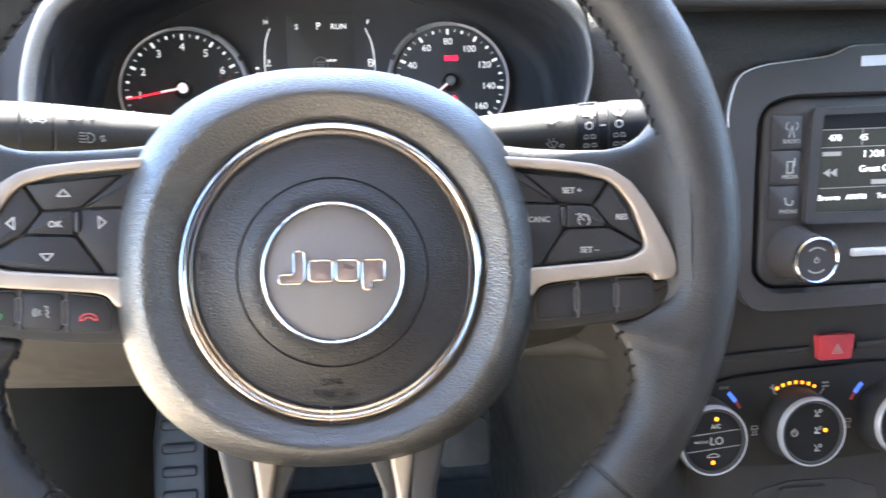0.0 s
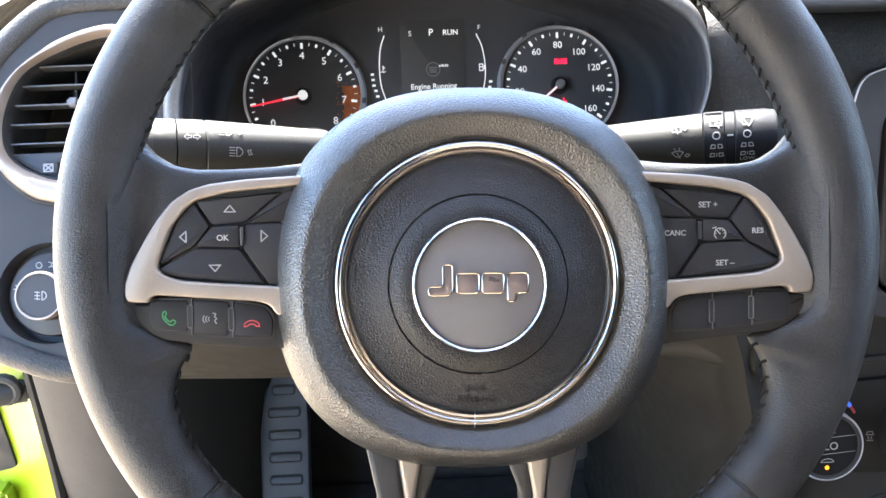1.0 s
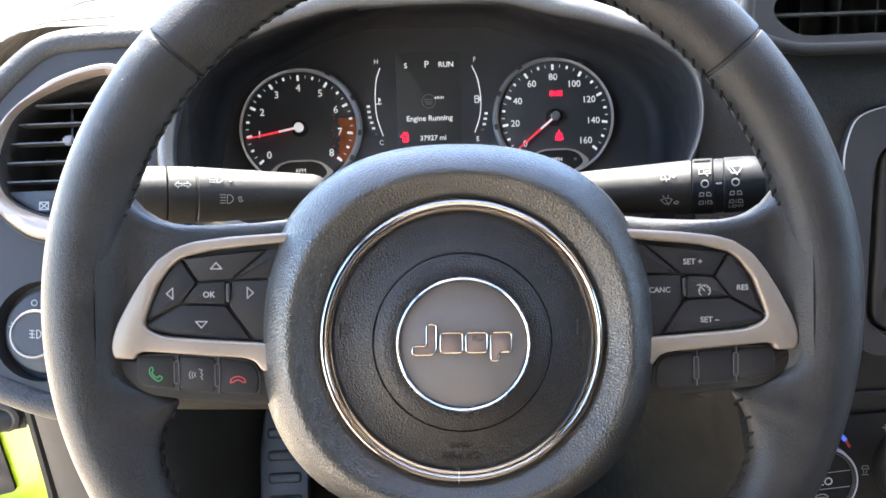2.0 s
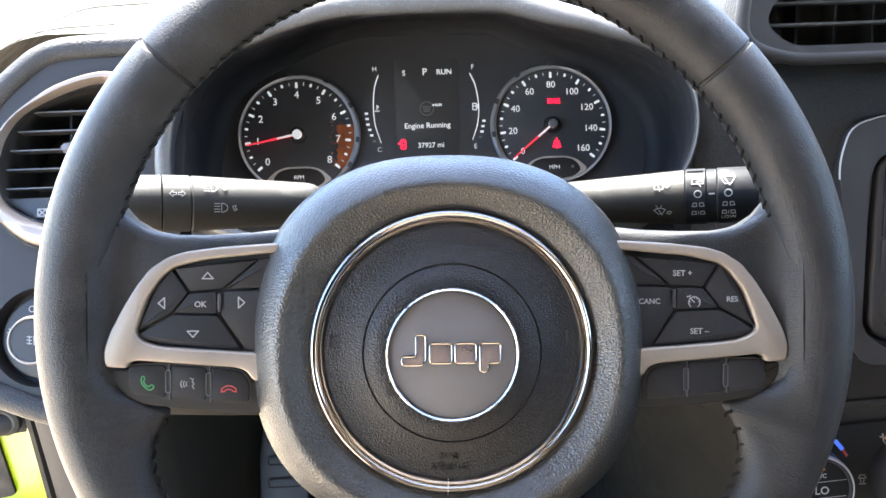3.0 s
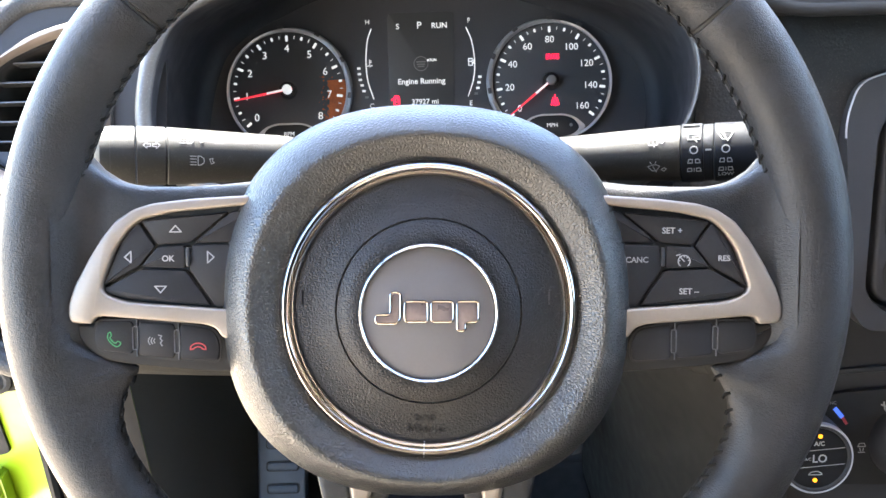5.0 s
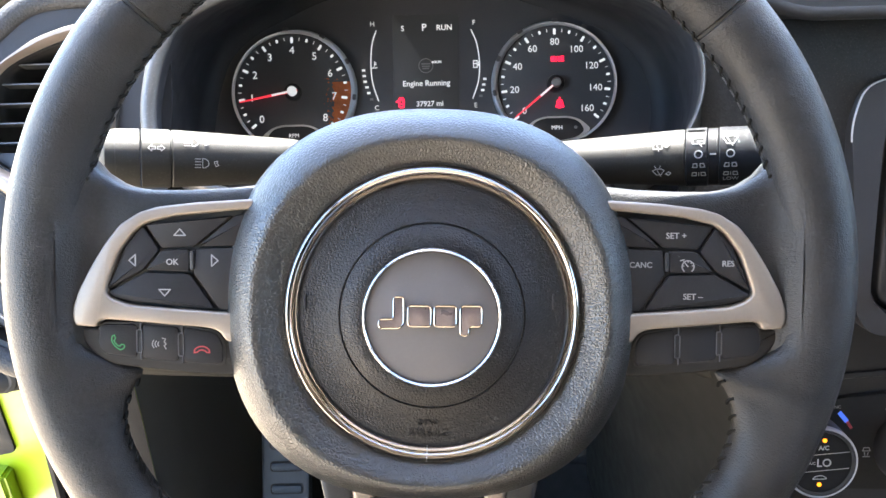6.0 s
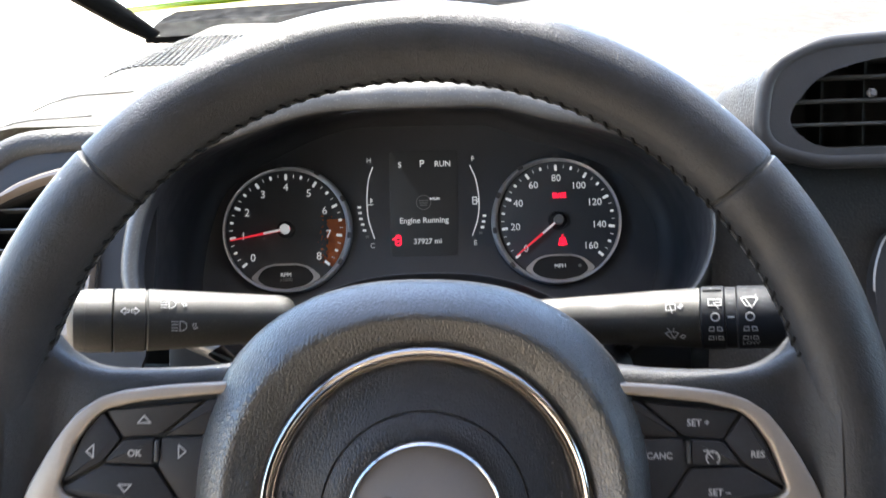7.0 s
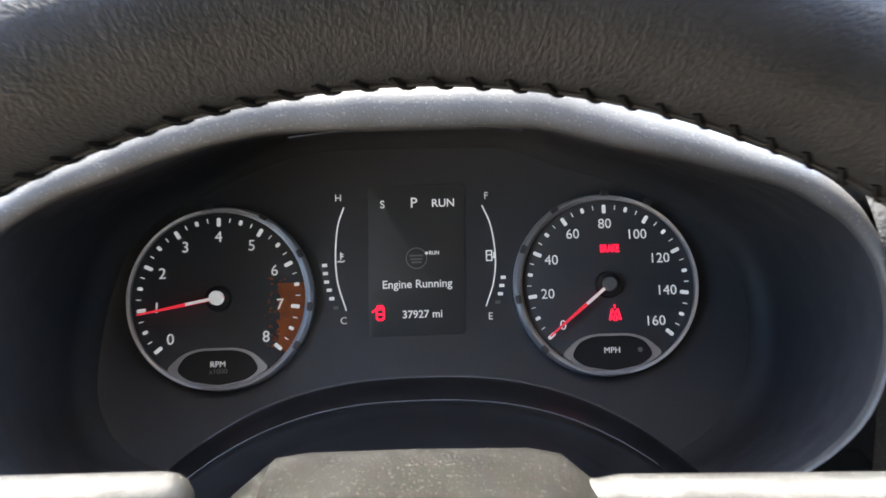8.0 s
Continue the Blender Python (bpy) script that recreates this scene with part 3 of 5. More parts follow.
# centre air vents in their raised pod
pod = thing("centre_air_vent", label="raised dark pod with a pair of centre air vents", category="air vent")
pod.matrix_world = frame_of((0.38, 0.20, 1.167), 12)
pod_outer = rounded(mm([(-190, -22), (-186, 18), (-160, 31), (-60, 37), (60, 37), (160, 31), (186, 18), (190, -22), (160, -33), (-160, -33)]), 0.020, 5)
holes = [rounded(mm([(-178, -10), (-160, 14), (-128, 23), (-14, 26), (-14, -25), (-160, -26)]), 0.012, 4), rounded(mm([(178, -10), (160, 14), (128, 23), (14, 26), (14, -25), (160, -26)]), 0.012, 4)]
part("housing", plate(pod_outer, holes, -0.002, 0.0), TRIM, pod)
part("housing_edge", sweep([(p[0], p[1], -0.004) for p in pod_outer], 0.005, 0.005, 10, closed=True), TRIM, pod)
part("shell", loft([[(p[0] * s, p[1] * s + dy, z) for p in pod_outer] for s, dy, z in ((1.015, 0, -0.005), (1.025, 0, -0.03), (1.02, -0.004, -0.07), (0.98, -0.012, -0.12), (0.85, -0.02, -0.16))], cap=False), DASH, pod)
for sgn, hole in zip((-1, 1), holes):
    part("duct", well([(p[0], p[1]) for p in hole], -0.001, -0.05), RUBBER, pod)
    for y in (-0.013, 0.0, 0.013):
        part("slat", box(sgn * 0.095 - 0.076, sgn * 0.095 + 0.076, y - 0.0008, y + 0.0012, -0.022, -0.006, 0.0005), RUBBER, pod)
    for x in (-0.05, -0.025, 0.0, 0.025, 0.05):
        part("vane", box(sgn * 0.095 + x - 0.0008, sgn * 0.095 + x + 0.0008, -0.024, 0.024, -0.045, -0.026), RUBBER, pod)
    part("tab", box(sgn * 0.095 - 0.034, sgn * 0.095 - 0.029, 0.0015, 0.0065, -0.008, -0.004, 0.0012), BADGE, pod, "small satin tab")

# ---- side vent and light switch ----
vent = thing("side_air_vent", LEFT, "driver's side air vent in a champagne surround with thin slats", "air vent")
outer = spline(mm([(50, 188), (11, 177.5), (-14, 158), (-34, 130), (-37, 105), (-29, 84), (-13, 66), (6, 58), (40, 57), (62, 76), (67, 130), (65, 175)]), 5, True)
outer = [(a[0] * 0.80 + b[0] * 0.20, a[1] * 0.80 + b[1] * 0.20) for a, b in zip(outer, [opening[(k * len(opening)) // len(outer)] for k in range(len(outer))])]
rings = []
for s, z in ((0, 0.0), (0.1, 0.005), (0.3, 0.0075), (0.6, 0.0075), (0.85, 0.004), (1.0, -0.006)):
    rings.append([(a[0] * (1 - s) + b[0] * s, a[1] * (1 - s) + b[1] * s, z) for a, b in zip(outer, [opening[(k * len(opening)) // len(outer)] for k in range(len(outer))])])
part("surround", loft(rings, cap=False), VENTTRIM, vent, "champagne satin surround")
part("gasket", sweep([(p[0] * 1.0, p[1], 0.001) for p in outer], 0.0016, 0.0016, 6, closed=True), RUBBER, vent)
part("duct", well([(p[0], p[1]) for p in opening], -0.003, -0.06), RUBBER, vent)
for y, x0 in ((0.160, -0.010), (0.1465, -0.016), (0.133, -0.021), (0.1195, -0.024), (0.106, -0.024)):
    blade = part("slat", box(x0, 0.058, y - 0.0005, y + 0.0005, -0.016, -0.0056, 0.0002), RUBBER, vent)
    # Light caught by the slat's front is painted as a pale strip.
    part("slat_glint", box(x0, 0.058, y - 0.0005, y + 0.0005, -0.0056, -0.0050, 0.0002), EDGE, blade, "pale strip painted for light caught on the front edge")
for x in (0.012, 0.03, 0.048):
    part("vane", box(x - 0.0008, x + 0.0008, 0.095, 0.172, -0.05, -0.026), BLACK, vent)
part("tab", box(0.016, 0.024, 0.130, 0.1365, -0.007, 0.0, 0.0015), BADGE, vent, "small satin slider tab")
part("lower_fill", prism([(p.x, p.y) for p in spline(mm([(-22, 99), (-20, 95), (3, 82), (36, 80), (52, 92), (56, 99)]), 4)], -0.02, -0.004, 0.001), TRIM, vent)
part("closing_button", prism(rounded(mm([(-3, 84), (9, 84), (9, 92), (-3, 92)]), 0.001), -0.004, -0.002, 0.0004), TRIM, vent)
part("icon", strokes([[mm([(0, 85.5)])[0], mm([(6, 85.5)])[0], mm([(6, 90.5)])[0], mm([(0, 90.5)])[0], mm([(0, 85.5)])[0]], mm([(0, 85.5), (6, 90.5)]), mm([(0, 90.5), (6, 85.5)])], 0.0008, -0.002), PRINT, vent)

switch = thing("light_switch", LEFT, "round headlamp switch with a bright ring on the dash end", "switch")
part("well", revolve([(0.034, 0.001), (0.033, -0.012), (0.0285, -0.012)], 48, (0.004, 0.002)), BLACK, switch)
part("dial_plate", disc(0.0288, -0.016, -0.004, 48, 0.002, (0.004, 0.002)), TRIM, switch)
part("knob", revolve([(0.0165, -0.006), (0.0155, 0.008), (0.0150, 0.0105), (0.0140, 0.0115), (0.0, 0.0115)], 40, (0.0025, 0.0)), TRIM, switch)
part("ring", revolve([(0.0163, 0.007), (0.0164, 0.0105), (0.0157, 0.0124), (0.0147, 0.0124), (0.0142, 0.0110)], 40, (0.0025, 0.0)), VENTTRIM, switch, "bright satin ring")
part("icon", strokes([arc(0.0045, 0, 0.0028, -90, 90, 8) + [(0.0045, 0.0028), (0.0045, -0.0028)], [(0.0030, 0.0022), (-0.0002, 0.0026)], [(0.0030, 0.0), (-0.0002, 0.0004)], [(0.0030, -0.0022), (-0.0002, -0.0018)], [(0.0014, 0.003), (0.0014, -0.0026)]], 0.0006, 0.0116), PRINT, switch)
part("icon", strokes([arc(-0.0045, 0.0215, 0.002, 0, 360, 10)], 0.0007, -0.0038), PRINT, switch)
part("icon", strokes([arc(0.0055, 0.0215, 0.0018, 90, 270, 8), arc(0.0085, 0.0215, 0.0018, -90, 90, 8), [(0.0045, 0.0225), (0.0020, 0.0235)], [(0.0045, 0.0205), (0.0020, 0.0200)], [(0.0095, 0.0225), (0.012, 0.0235)]], 0.0006, -0.0038), PRINT, switch)
part("icon", strokes([arc(-0.0185, 0.006, 0.0014, 0, 360, 8)] + [[(-0.0185 + 0.002 * math.cos(a), 0.006 + 0.002 * math.sin(a)), (-0.0185 + 0.003 * math.cos(a), 0.006 + 0.003 * math.sin(a))] for a in (0, 1.05, 2.1, 3.14, 4.2, 5.2)], 0.0006, -0.0038), PRINT, switch)

# ---- body side seen past the dash ----
jamb = thing("door_pillar", label="lime green painted hinge pillar of the open driver's door", category="door pillar")
part("painted_panel", loft([[(-0.64, 0.40, z), (-0.50, 0.372, z), (-0.42, 0.368, z), (-0.405, 0.36 - 0.02 * (0.84 - z), z), (-0.40, 0.40, z), (-0.40, 0.60, z)] for z in (0.30, 0.5, 0.65, 0.80, 0.88, 0.95)], closed=False, cap=False), LIME, jamb)
part("weather_strip", sweep([(-0.396, 0.352, 0.86), (-0.396, 0.350, 0.80), (-0.394, 0.345, 0.70), (-0.39, 0.33, 0.55), (-0.39, 0.30, 0.40)], 0.006, 0.008, 8), KNEE, jamb, "dull brown-black rubber door seal")
part("kick_panel", loft([[(-0.394, 0.348, z), (-0.388, 0.340, z), (-0.378, 0.338, z), (-0.35, 0.342, z), (-0.322, 0.350, z), (-0.305, 0.365, z)] for z in (0.38, 0.6, 0.8, 0.93)], closed=False, cap=False), KICK, jamb, "dark grey-brown kick panel")
part("arch_carpet", loft([[(-0.305, 0.366, z), (-0.288, 0.40, z), (-0.274, 0.46, z), (-0.262, 0.53, z), (-0.250, 0.60, z), (-0.22, 0.70, z)] for z in (0.42, 0.6, 0.8, 0.93)], closed=False, cap=False), CARPET_LIT, jamb, "dark carpeted wheel arch")
check = part("check_strap", sweep([(-0.47, 0.34, 0.765), (-0.45, 0.345, 0.775), (-0.43, 0.352, 0.778), (-0.41, 0.362, 0.775)], 0.010, 0.012, 10), RUBBER, jamb, "black rubber wiring boot and check strap")
part("boot_ring", sweep([(-0.425 + 0.013 * math.cos(a), 0.352, 0.783 + 0.013 * math.sin(a)) for a in [2 * math.pi * k / 14 for k in range(14)]], 0.005, 0.005, 8, closed=True, up=(0, 1, 0)), RUBBER, check)
# Flat black plate painted for the dark inside of a recess.
part("recess", prism(rounded(mm([(-482, 672), (-444, 680), (-446, 756), (-482, 756)]), 0.006), -0.370, -0.366, 0.001), RUBBER, jamb).matrix_basis = pose(0, 0, 0, 90, 0, 0)
part("hinge", box(-0.50, -0.455, 0.35, 0.375, 0.60, 0.66, 0.004), LIME, jamb)

# ---- footwell ----
rest = thing("foot_rest", Matrix.Translation((-0.208, 0.545, 0.55)) @ pose(0, 0, 0, 62, 0, 0), "grey ribbed foot rest in the footwell", "foot rest")
part("pad", prism(rounded(mm([(-34, -120), (28, -120), (30, 30), (28, 90), (8, 108), (-8, 106), (-26, 70), (-33, 20)]), 0.006), -0.02, 0.0, 0.004), PEDAL, rest)
for k in range(7):
    y = -0.10 + 0.029 * k
    w = 0.019 if k < 6 else 0.013
    # Flat dark plate paints the shaded recess line round the rib.
    part("groove_shade", prism(rounded([(-w - 0.003, y - 0.0070), (w + 0.002, y - 0.0070), (w + 0.002, y + 0.0070), (-w - 0.003, y + 0.0070)], 0.005), 0.0, 0.0005), RUBBER, rest)
    part("rib", prism(rounded([(-w - 0.001, y - 0.0050), (w, y - 0.0050), (w, y + 0.0050), (-w - 0.001, y + 0.0050)], 0.004), 0.0, 0.003, 0.0015), PEDAL, rest)
brake = thing("brake_pedal", Matrix.Translation((0.135, 0.47, 0.63)) @ pose(0, 0, 0, 60, 0, 0), "grey brake pedal hanging in the footwell", "pedal")
part("arm", prism(rounded(mm([(-15, -5), (13, -5), (10, 170), (-8, 170)]), 0.004), -0.012, -0.004, 0.002), PEDAL, brake)
part("pad", prism(rounded(mm([(-30, -50), (30, -50), (30, 5), (-30, 5)]), 0.01), -0.004, 0.006, 0.003), RUBBER, brake)

# Out-of-view seat added as a warm reflector behind the wheel.
seat = thing("bounce_seat", label="unseen driver's seat, made tan to bounce warm light onto the wheel", category="seat")
part("cushion", box(-0.25, 0.25, -0.70, -0.40, 0.58, 0.71, 0.05), CUSHION, seat)
part("backrest", box(-0.25, 0.25, -0.82, -0.66, 0.66, 1.30, 0.05), SEAT, seat)
part("base", box(-0.20, 0.20, -0.75, -0.28, 0.42, 0.60, 0.01), SEATCLOTH, seat)

# ---- steering wheel ----
wheel = thing("steering_wheel", WHEEL, "black leather steering wheel with champagne spokes and chrome-ringed centre", "steering wheel")
RIM_C, RIM_H, RIM_R, RIM_A, RIM_B = 0.016, -0.024, 0.1728, 0.0164, 0.0152


# thumb rests: how far the leather reaches inwards under the spokes, by degrees below level
REST = ((11, 0.0), (13, 0.004), (15, 0.011), (17, 0.0185), (18.5, 0.0215), (19.5, 0.0195), (20.5, 0.0155), (22, 0.0115), (24, 0.0075), (26, 0.0045), (29, 0.0022), (33, 0.0008), (38, 0.0))


def thumb_rest(phi):
    deg = math.degrees(math.asin(max(-1.0, min(1.0, -math.sin(phi)))))
    for (a0, w0), (a1, w1) in zip(REST, REST[1:]):
        if a0 <= deg <= a1:
            return w0 + (w1 - w0) * (deg - a0) / (a1 - a0)
    return 0.0


def rim_section(phi, grow=0.0, n=24):
    c, s = math.cos(phi), math.sin(phi)
    rest_in = thumb_rest(phi)
    out = []
    for k in range(n):
        a = 2 * math.pi * k / n
        ca, sa = math.cos(a), math.sin(a)
        r = RIM_R + (RIM_A + grow + (rest_in if ca < 0 else 0.0)) * ca
        flat = 1.0 - 0.72 * min(1.0, rest_in / 0.016) * max(0.0, -ca)
        out.append((r * c, RIM_C + r * s, RIM_H + (RIM_B + grow) * sa * flat))
    return out


part("rim_core", loft([rim_section(2 * math.pi * k / 240, -0.0010) for k in range(240)], loop=True), RUBBER, wheel)
SEAM_R, SEAM_L = 41.8, 137.5
for a0, a1 in ((SEAM_R + 0.12, SEAM_L - 0.12), (SEAM_L + 0.12, 222), (222.24, 317.76), (318, 360 + SEAM_R - 0.12)):
    n = 84
    ts = [0, 0.003, 0.008, 0.015, 0.025] + [0.04 + 0.92 * k / n for k in range(n + 1)] + [0.975, 0.985, 0.992, 0.997, 1]
    rows = []
    for t in ts:
        end = min(t, 1 - t) * (a1 - a0) * RIM_R * math.pi / 180
        rows.append(rim_section(radians(a0 + (a1 - a0) * t), -0.0016 * max(0, 1 - end / 0.0012) ** 2))
    part("leather_cover", loft(rows), LEATHER, wheel)

# stitching along the inner edge
pts = []
for t in (-1, -0.5, 0, 0.5, 1):
    ang = math.pi - 0.03 - t * 0.16
    r = RIM_R + (RIM_A + 0.0003 - 0.0006 * t * t) * math.cos(ang)
    pts.append((r * math.cos(t * 0.0115), r * math.sin(t * 0.0115), RIM_H + (RIM_B + 0.0004 - 0.0006 * t * t) * math.sin(ang)))
stitch = part("stitch", sweep(pts, 0.0008, 0.0008, 6), THREAD, wheel)
first = True
for a0, a1 in ((2, 178), (200, 340)):
    n = int((a1 - a0) / 2.35)
    for k in range(n + 1):
        deg = a0 + (a1 - a0) * k / n
        m = Matrix.Translation((0, RIM_C, 0)) @ pose(0, 0, 0, 0, 0, deg) @ Matrix.Translation((-thumb_rest(radians(deg)), 0, 0))
        if first:
            stitch.matrix_basis, first = m, False
            continue
        one = new("stitch", stitch.data)
        one.parent = wheel
        one.matrix_basis = m
for a0, a1 in ((2, 178), (208, 332)):
    pts = []
    for k in range(61):
        phi = radians(a0 + (a1 - a0) * k / 60)
        r = RIM_R + (RIM_A + 0.0001) * math.cos(math.pi - 0.03)
        pts.append((r * math.cos(phi), RIM_C + r * math.sin(phi), RIM_H + (RIM_B + 0.0001) * math.sin(math.pi - 0.03)))
    part("stitch_seam", sweep(pts, 0.0004, 0.0004, 6), RUBBER, wheel)


def mirror(pts, s):
    return [(x * s, y) for x, y in pts] if s > 0 else [(-x, y) for x, y in pts][::-1]


BEZEL = [(-76, 50), (-101.6, 48.4), (-118.3, 46.4), (-126.5, 44), (-134.9, 38.6), (-141, 31), (-146.5, 22.4), (-153.3, 10), (-156, 2), (-156, -2.6), (-154.9, -5.8), (-145.8, -6.4), (-144.7, -3.7), (-141.5, -2.9), (-120, -4.6), (-96.5, -6.5), (-91.6, -8.2), (-89, -12.6), (-76, -13.6),
         (-76, -0.6), (-88.9, 0.3), (-116.3, 2.2), (-131.4, 3.4), (-138.7, 6), (-141.6, 9), (-140.6, 13), (-135.6, 26.6), (-129, 35.4), (-123.8, 39.4), (-110.4, 42.6), (-85.5, 45), (-76, 45.8)]
POD = [(-156.6, -6.2), (-152.3, -14.6), (-147.5, -19.7), (-140, -23.5), (-121.6, -25.9), (-99.6, -27.8), (-76, -28.4), (-76, -14), (-89.6, -13), (-92.2, -8.7), (-96.8, -7), (-120, -5.1), (-141.3, -3.5), (-144.3, -4.3), (-145.6, -6.9)]
BUTTONS = {
    "up_button": [(-124, 38.9), (-86, 42.8), (-102.5, 29.4), (-117, 28.4)],
    "corner_button": [(-84.5, 42.9), (-76, 44), (-76, 30), (-101, 29.2)],
    "left_button": [(-141.3, 10.2), (-132.2, 30.2), (-125.2, 38.2), (-118.3, 27.6), (-125.2, 19)],
    "centre_button": [(-117, 27.4), (-105, 28), (-105, 18.2), (-124, 18.8)],
    "right_button": [(-102, 28.2), (-76, 28.9), (-76, 0.4), (-92, 1.3), (-103.3, 17.5)],
    "down_button": [(-140.8, 8.8), (-124.5, 17.7), (-105, 17.1), (-94.2, 1.6), (-130, 4.9), (-138.3, 6.8)],
}
LOWER = {"outer_button": [(-145, -5.3), (-128.6, -5.3), (-128.9, -20.1), (-143.6, -18.2), (-146, -14)],
         "middle_button": [(-126.6, -5.4), (-110.2, -6.5), (-110.6, -22), (-126.9, -20.4)],
         "inner_button": [(-108.2, -6.6), (-94, -8.9), (-90.8, -14.2), (-91.2, -23.2), (-108.6, -22.2)]}


def spoke_body(s):
    rows = []
    for u, top, bot, front in ((-168, 86.5, -66, -0.026), (-161, 78.5, -60, -0.012), (-154, 70.5, -60, -0.019), (-147, 62, -46, -0.0222), (-140, 57.5, -36, -0.0222), (-137, 56.2, -31, -0.0222), (-135, 55.6, -28, -0.0222), (-132.5, 55, -25, -0.0222), (-129.5, 54.5, -23, -0.0222), (-126, 54, -22, -0.0222), (-110, 54, -22, -0.0222), (-92, 54.8, -23.5, -0.0222), (-76, 56.5, -24, -0.0222)):
        back = -0.043
        cz, hz = (front + back) / 2, (front - back) / 2
        cy, hy = (top + bot) / 2000, (top - bot) / 2000
        row = []
        for k in range(48):
            a = 2 * math.pi * k / 48
            ca, sa = math.cos(a), math.sin(a)
            row.append((u * 0.001 if s < 0 else -u * 0.001, cy + hy * math.copysign(abs(sa) ** 0.18, sa), cz + hz * math.copysign(abs(ca) ** 0.6, ca)))
        rows.append(row)
    return loft(rows)


for s, kind in ((1, "left"), (-1, "right")):
    part("spoke", spoke_body(-1 if s > 0 else 1), LEATHER, wheel, "leather-wrapped spoke")
    bez = part("spoke_trim", prism(rounded(mm(mirror(BEZEL, s)), 0.0022, 3), -0.024, -0.0158, 0.0013, 3), SATIN, wheel, "champagne satin switch surround", sharp=50)
    backing = part("switch_backing", prism(mm(mirror([(-76, 46), (-124, 41), (-133, 31.5), (-143, 10.5), (-139, 5), (-110, 1), (-76, -2)], s)), -0.023, -0.0200), RUBBER, wheel)
    for name, pts in BUTTONS.items():
        z = -0.0170 if name == "centre_button" else -0.0176
        b = part(name, prism(rounded(mm(mirror(pts, s)), 0.0012, 3), -0.0205, z, 0.0006, 2), BUTTON, wheel)
        cx = sum(p[0] for p in pts) / len(pts) * s * 0.001
        if s > 0:
            if name == "up_button":
                part("icon", strokes([mm([(-111.5, 34), (-106.5, 34), (-109, 36.8), (-111.5, 34)])], 0.0005, z), PRINT, b)
            elif name == "down_button":
                part("icon", strokes([mm([(-118.5, 10.2), (-113.5, 10.2), (-116, 7.4), (-118.5, 10.2)])], 0.0005, z), PRINT, b)
            elif name == "left_button":
                part("icon", strokes([mm([(-128.6, 25.5), (-128.6, 20.5), (-131.4, 23), (-128.6, 25.5)])], 0.0005, z), PRINT, b)
            elif name == "right_button":
                part("icon", strokes([mm([(-95.2, 25.5), (-95.2, 20.5), (-92.4, 23), (-95.2, 25.5)])], 0.0005, z), PRINT, b)
            elif name == "centre_button":
                text("lettering", "OK", 0.0037, PRINT, b, -0.1123, 0.0223, z + 0.0001, bold=0.00006)
        else:
            if name == "up_button":
                text("lettering", "SET +", 0.0037, PRINT, b, 0.1078, 0.0345, z + 0.0001, bold=0.00005)
            elif name == "down_button":
                text("lettering", "SET \u2013", 0.0037, PRINT, b, 0.1155, 0.0078, z + 0.0001, bold=0.00005)
            elif name == "left_button":
                text("lettering", "RES", 0.0035, PRINT, b, 0.1307, 0.0224, z + 0.0001, bold=0.00005)
            elif name == "right_button":
                text("lettering", "CANC", 0.0035, PRINT, b, 0.0925, 0.0217, z + 0.0001, bold=0.00005)
            elif name == "centre_button":
                c = (0.1130, 0.0212)
                part("icon", strokes([arc(c[0], c[1], 0.0026, -50, 230, 16), [c, (c[0] - 0.002, c[1] + 0.0022)]] + [[(c[0] + 0.0026 * math.cos(a), c[1] + 0.0026 * math.sin(a)), (c[0] + 0.0019 * math.cos(a), c[1] + 0.0019 * math.sin(a))] for a in (0.2, 0.9, 1.57, 2.3, 3.0)] + [[(c[0] - 0.0034, c[1] + 0.0026), (c[0] - 0.0018, c[1] + 0.003)]], 0.00045, z), PRINT, b)
    # the narrow rocker marks beside the centre key
    x = -0.1037 * s
    part("rocker", prism(rounded([(x - 0.0008, 0.019), (x + 0.0008, 0.019), (x + 0.0008, 0.0272), (x - 0.0008, 0.0272)], 0.0006), -0.0205, -0.0165, 0.0004), BLACK, wheel)
    pod_ = part("lower_switch_pod", prism(rounded(mm(mirror(POD, s)), 0.0025, 3), -0.030, -0.0195, 0.0014, 3), PODBLACK, wheel, "dark lower switch pod")
    # Dark sheet over the pod; shade between the keys is put into its colour.
    part("switch_backing", prism(rounded(mm(mirror([(-145.6, -4.6), (-128, -4.5), (-109, -5.8), (-93.4, -8.2), (-89.9, -14), (-90.3, -24), (-109, -23), (-128, -21.2), (-144.2, -19), (-146.8, -14)], s)), 0.003, 3), -0.021, -0.0190), RUBBER, wheel)
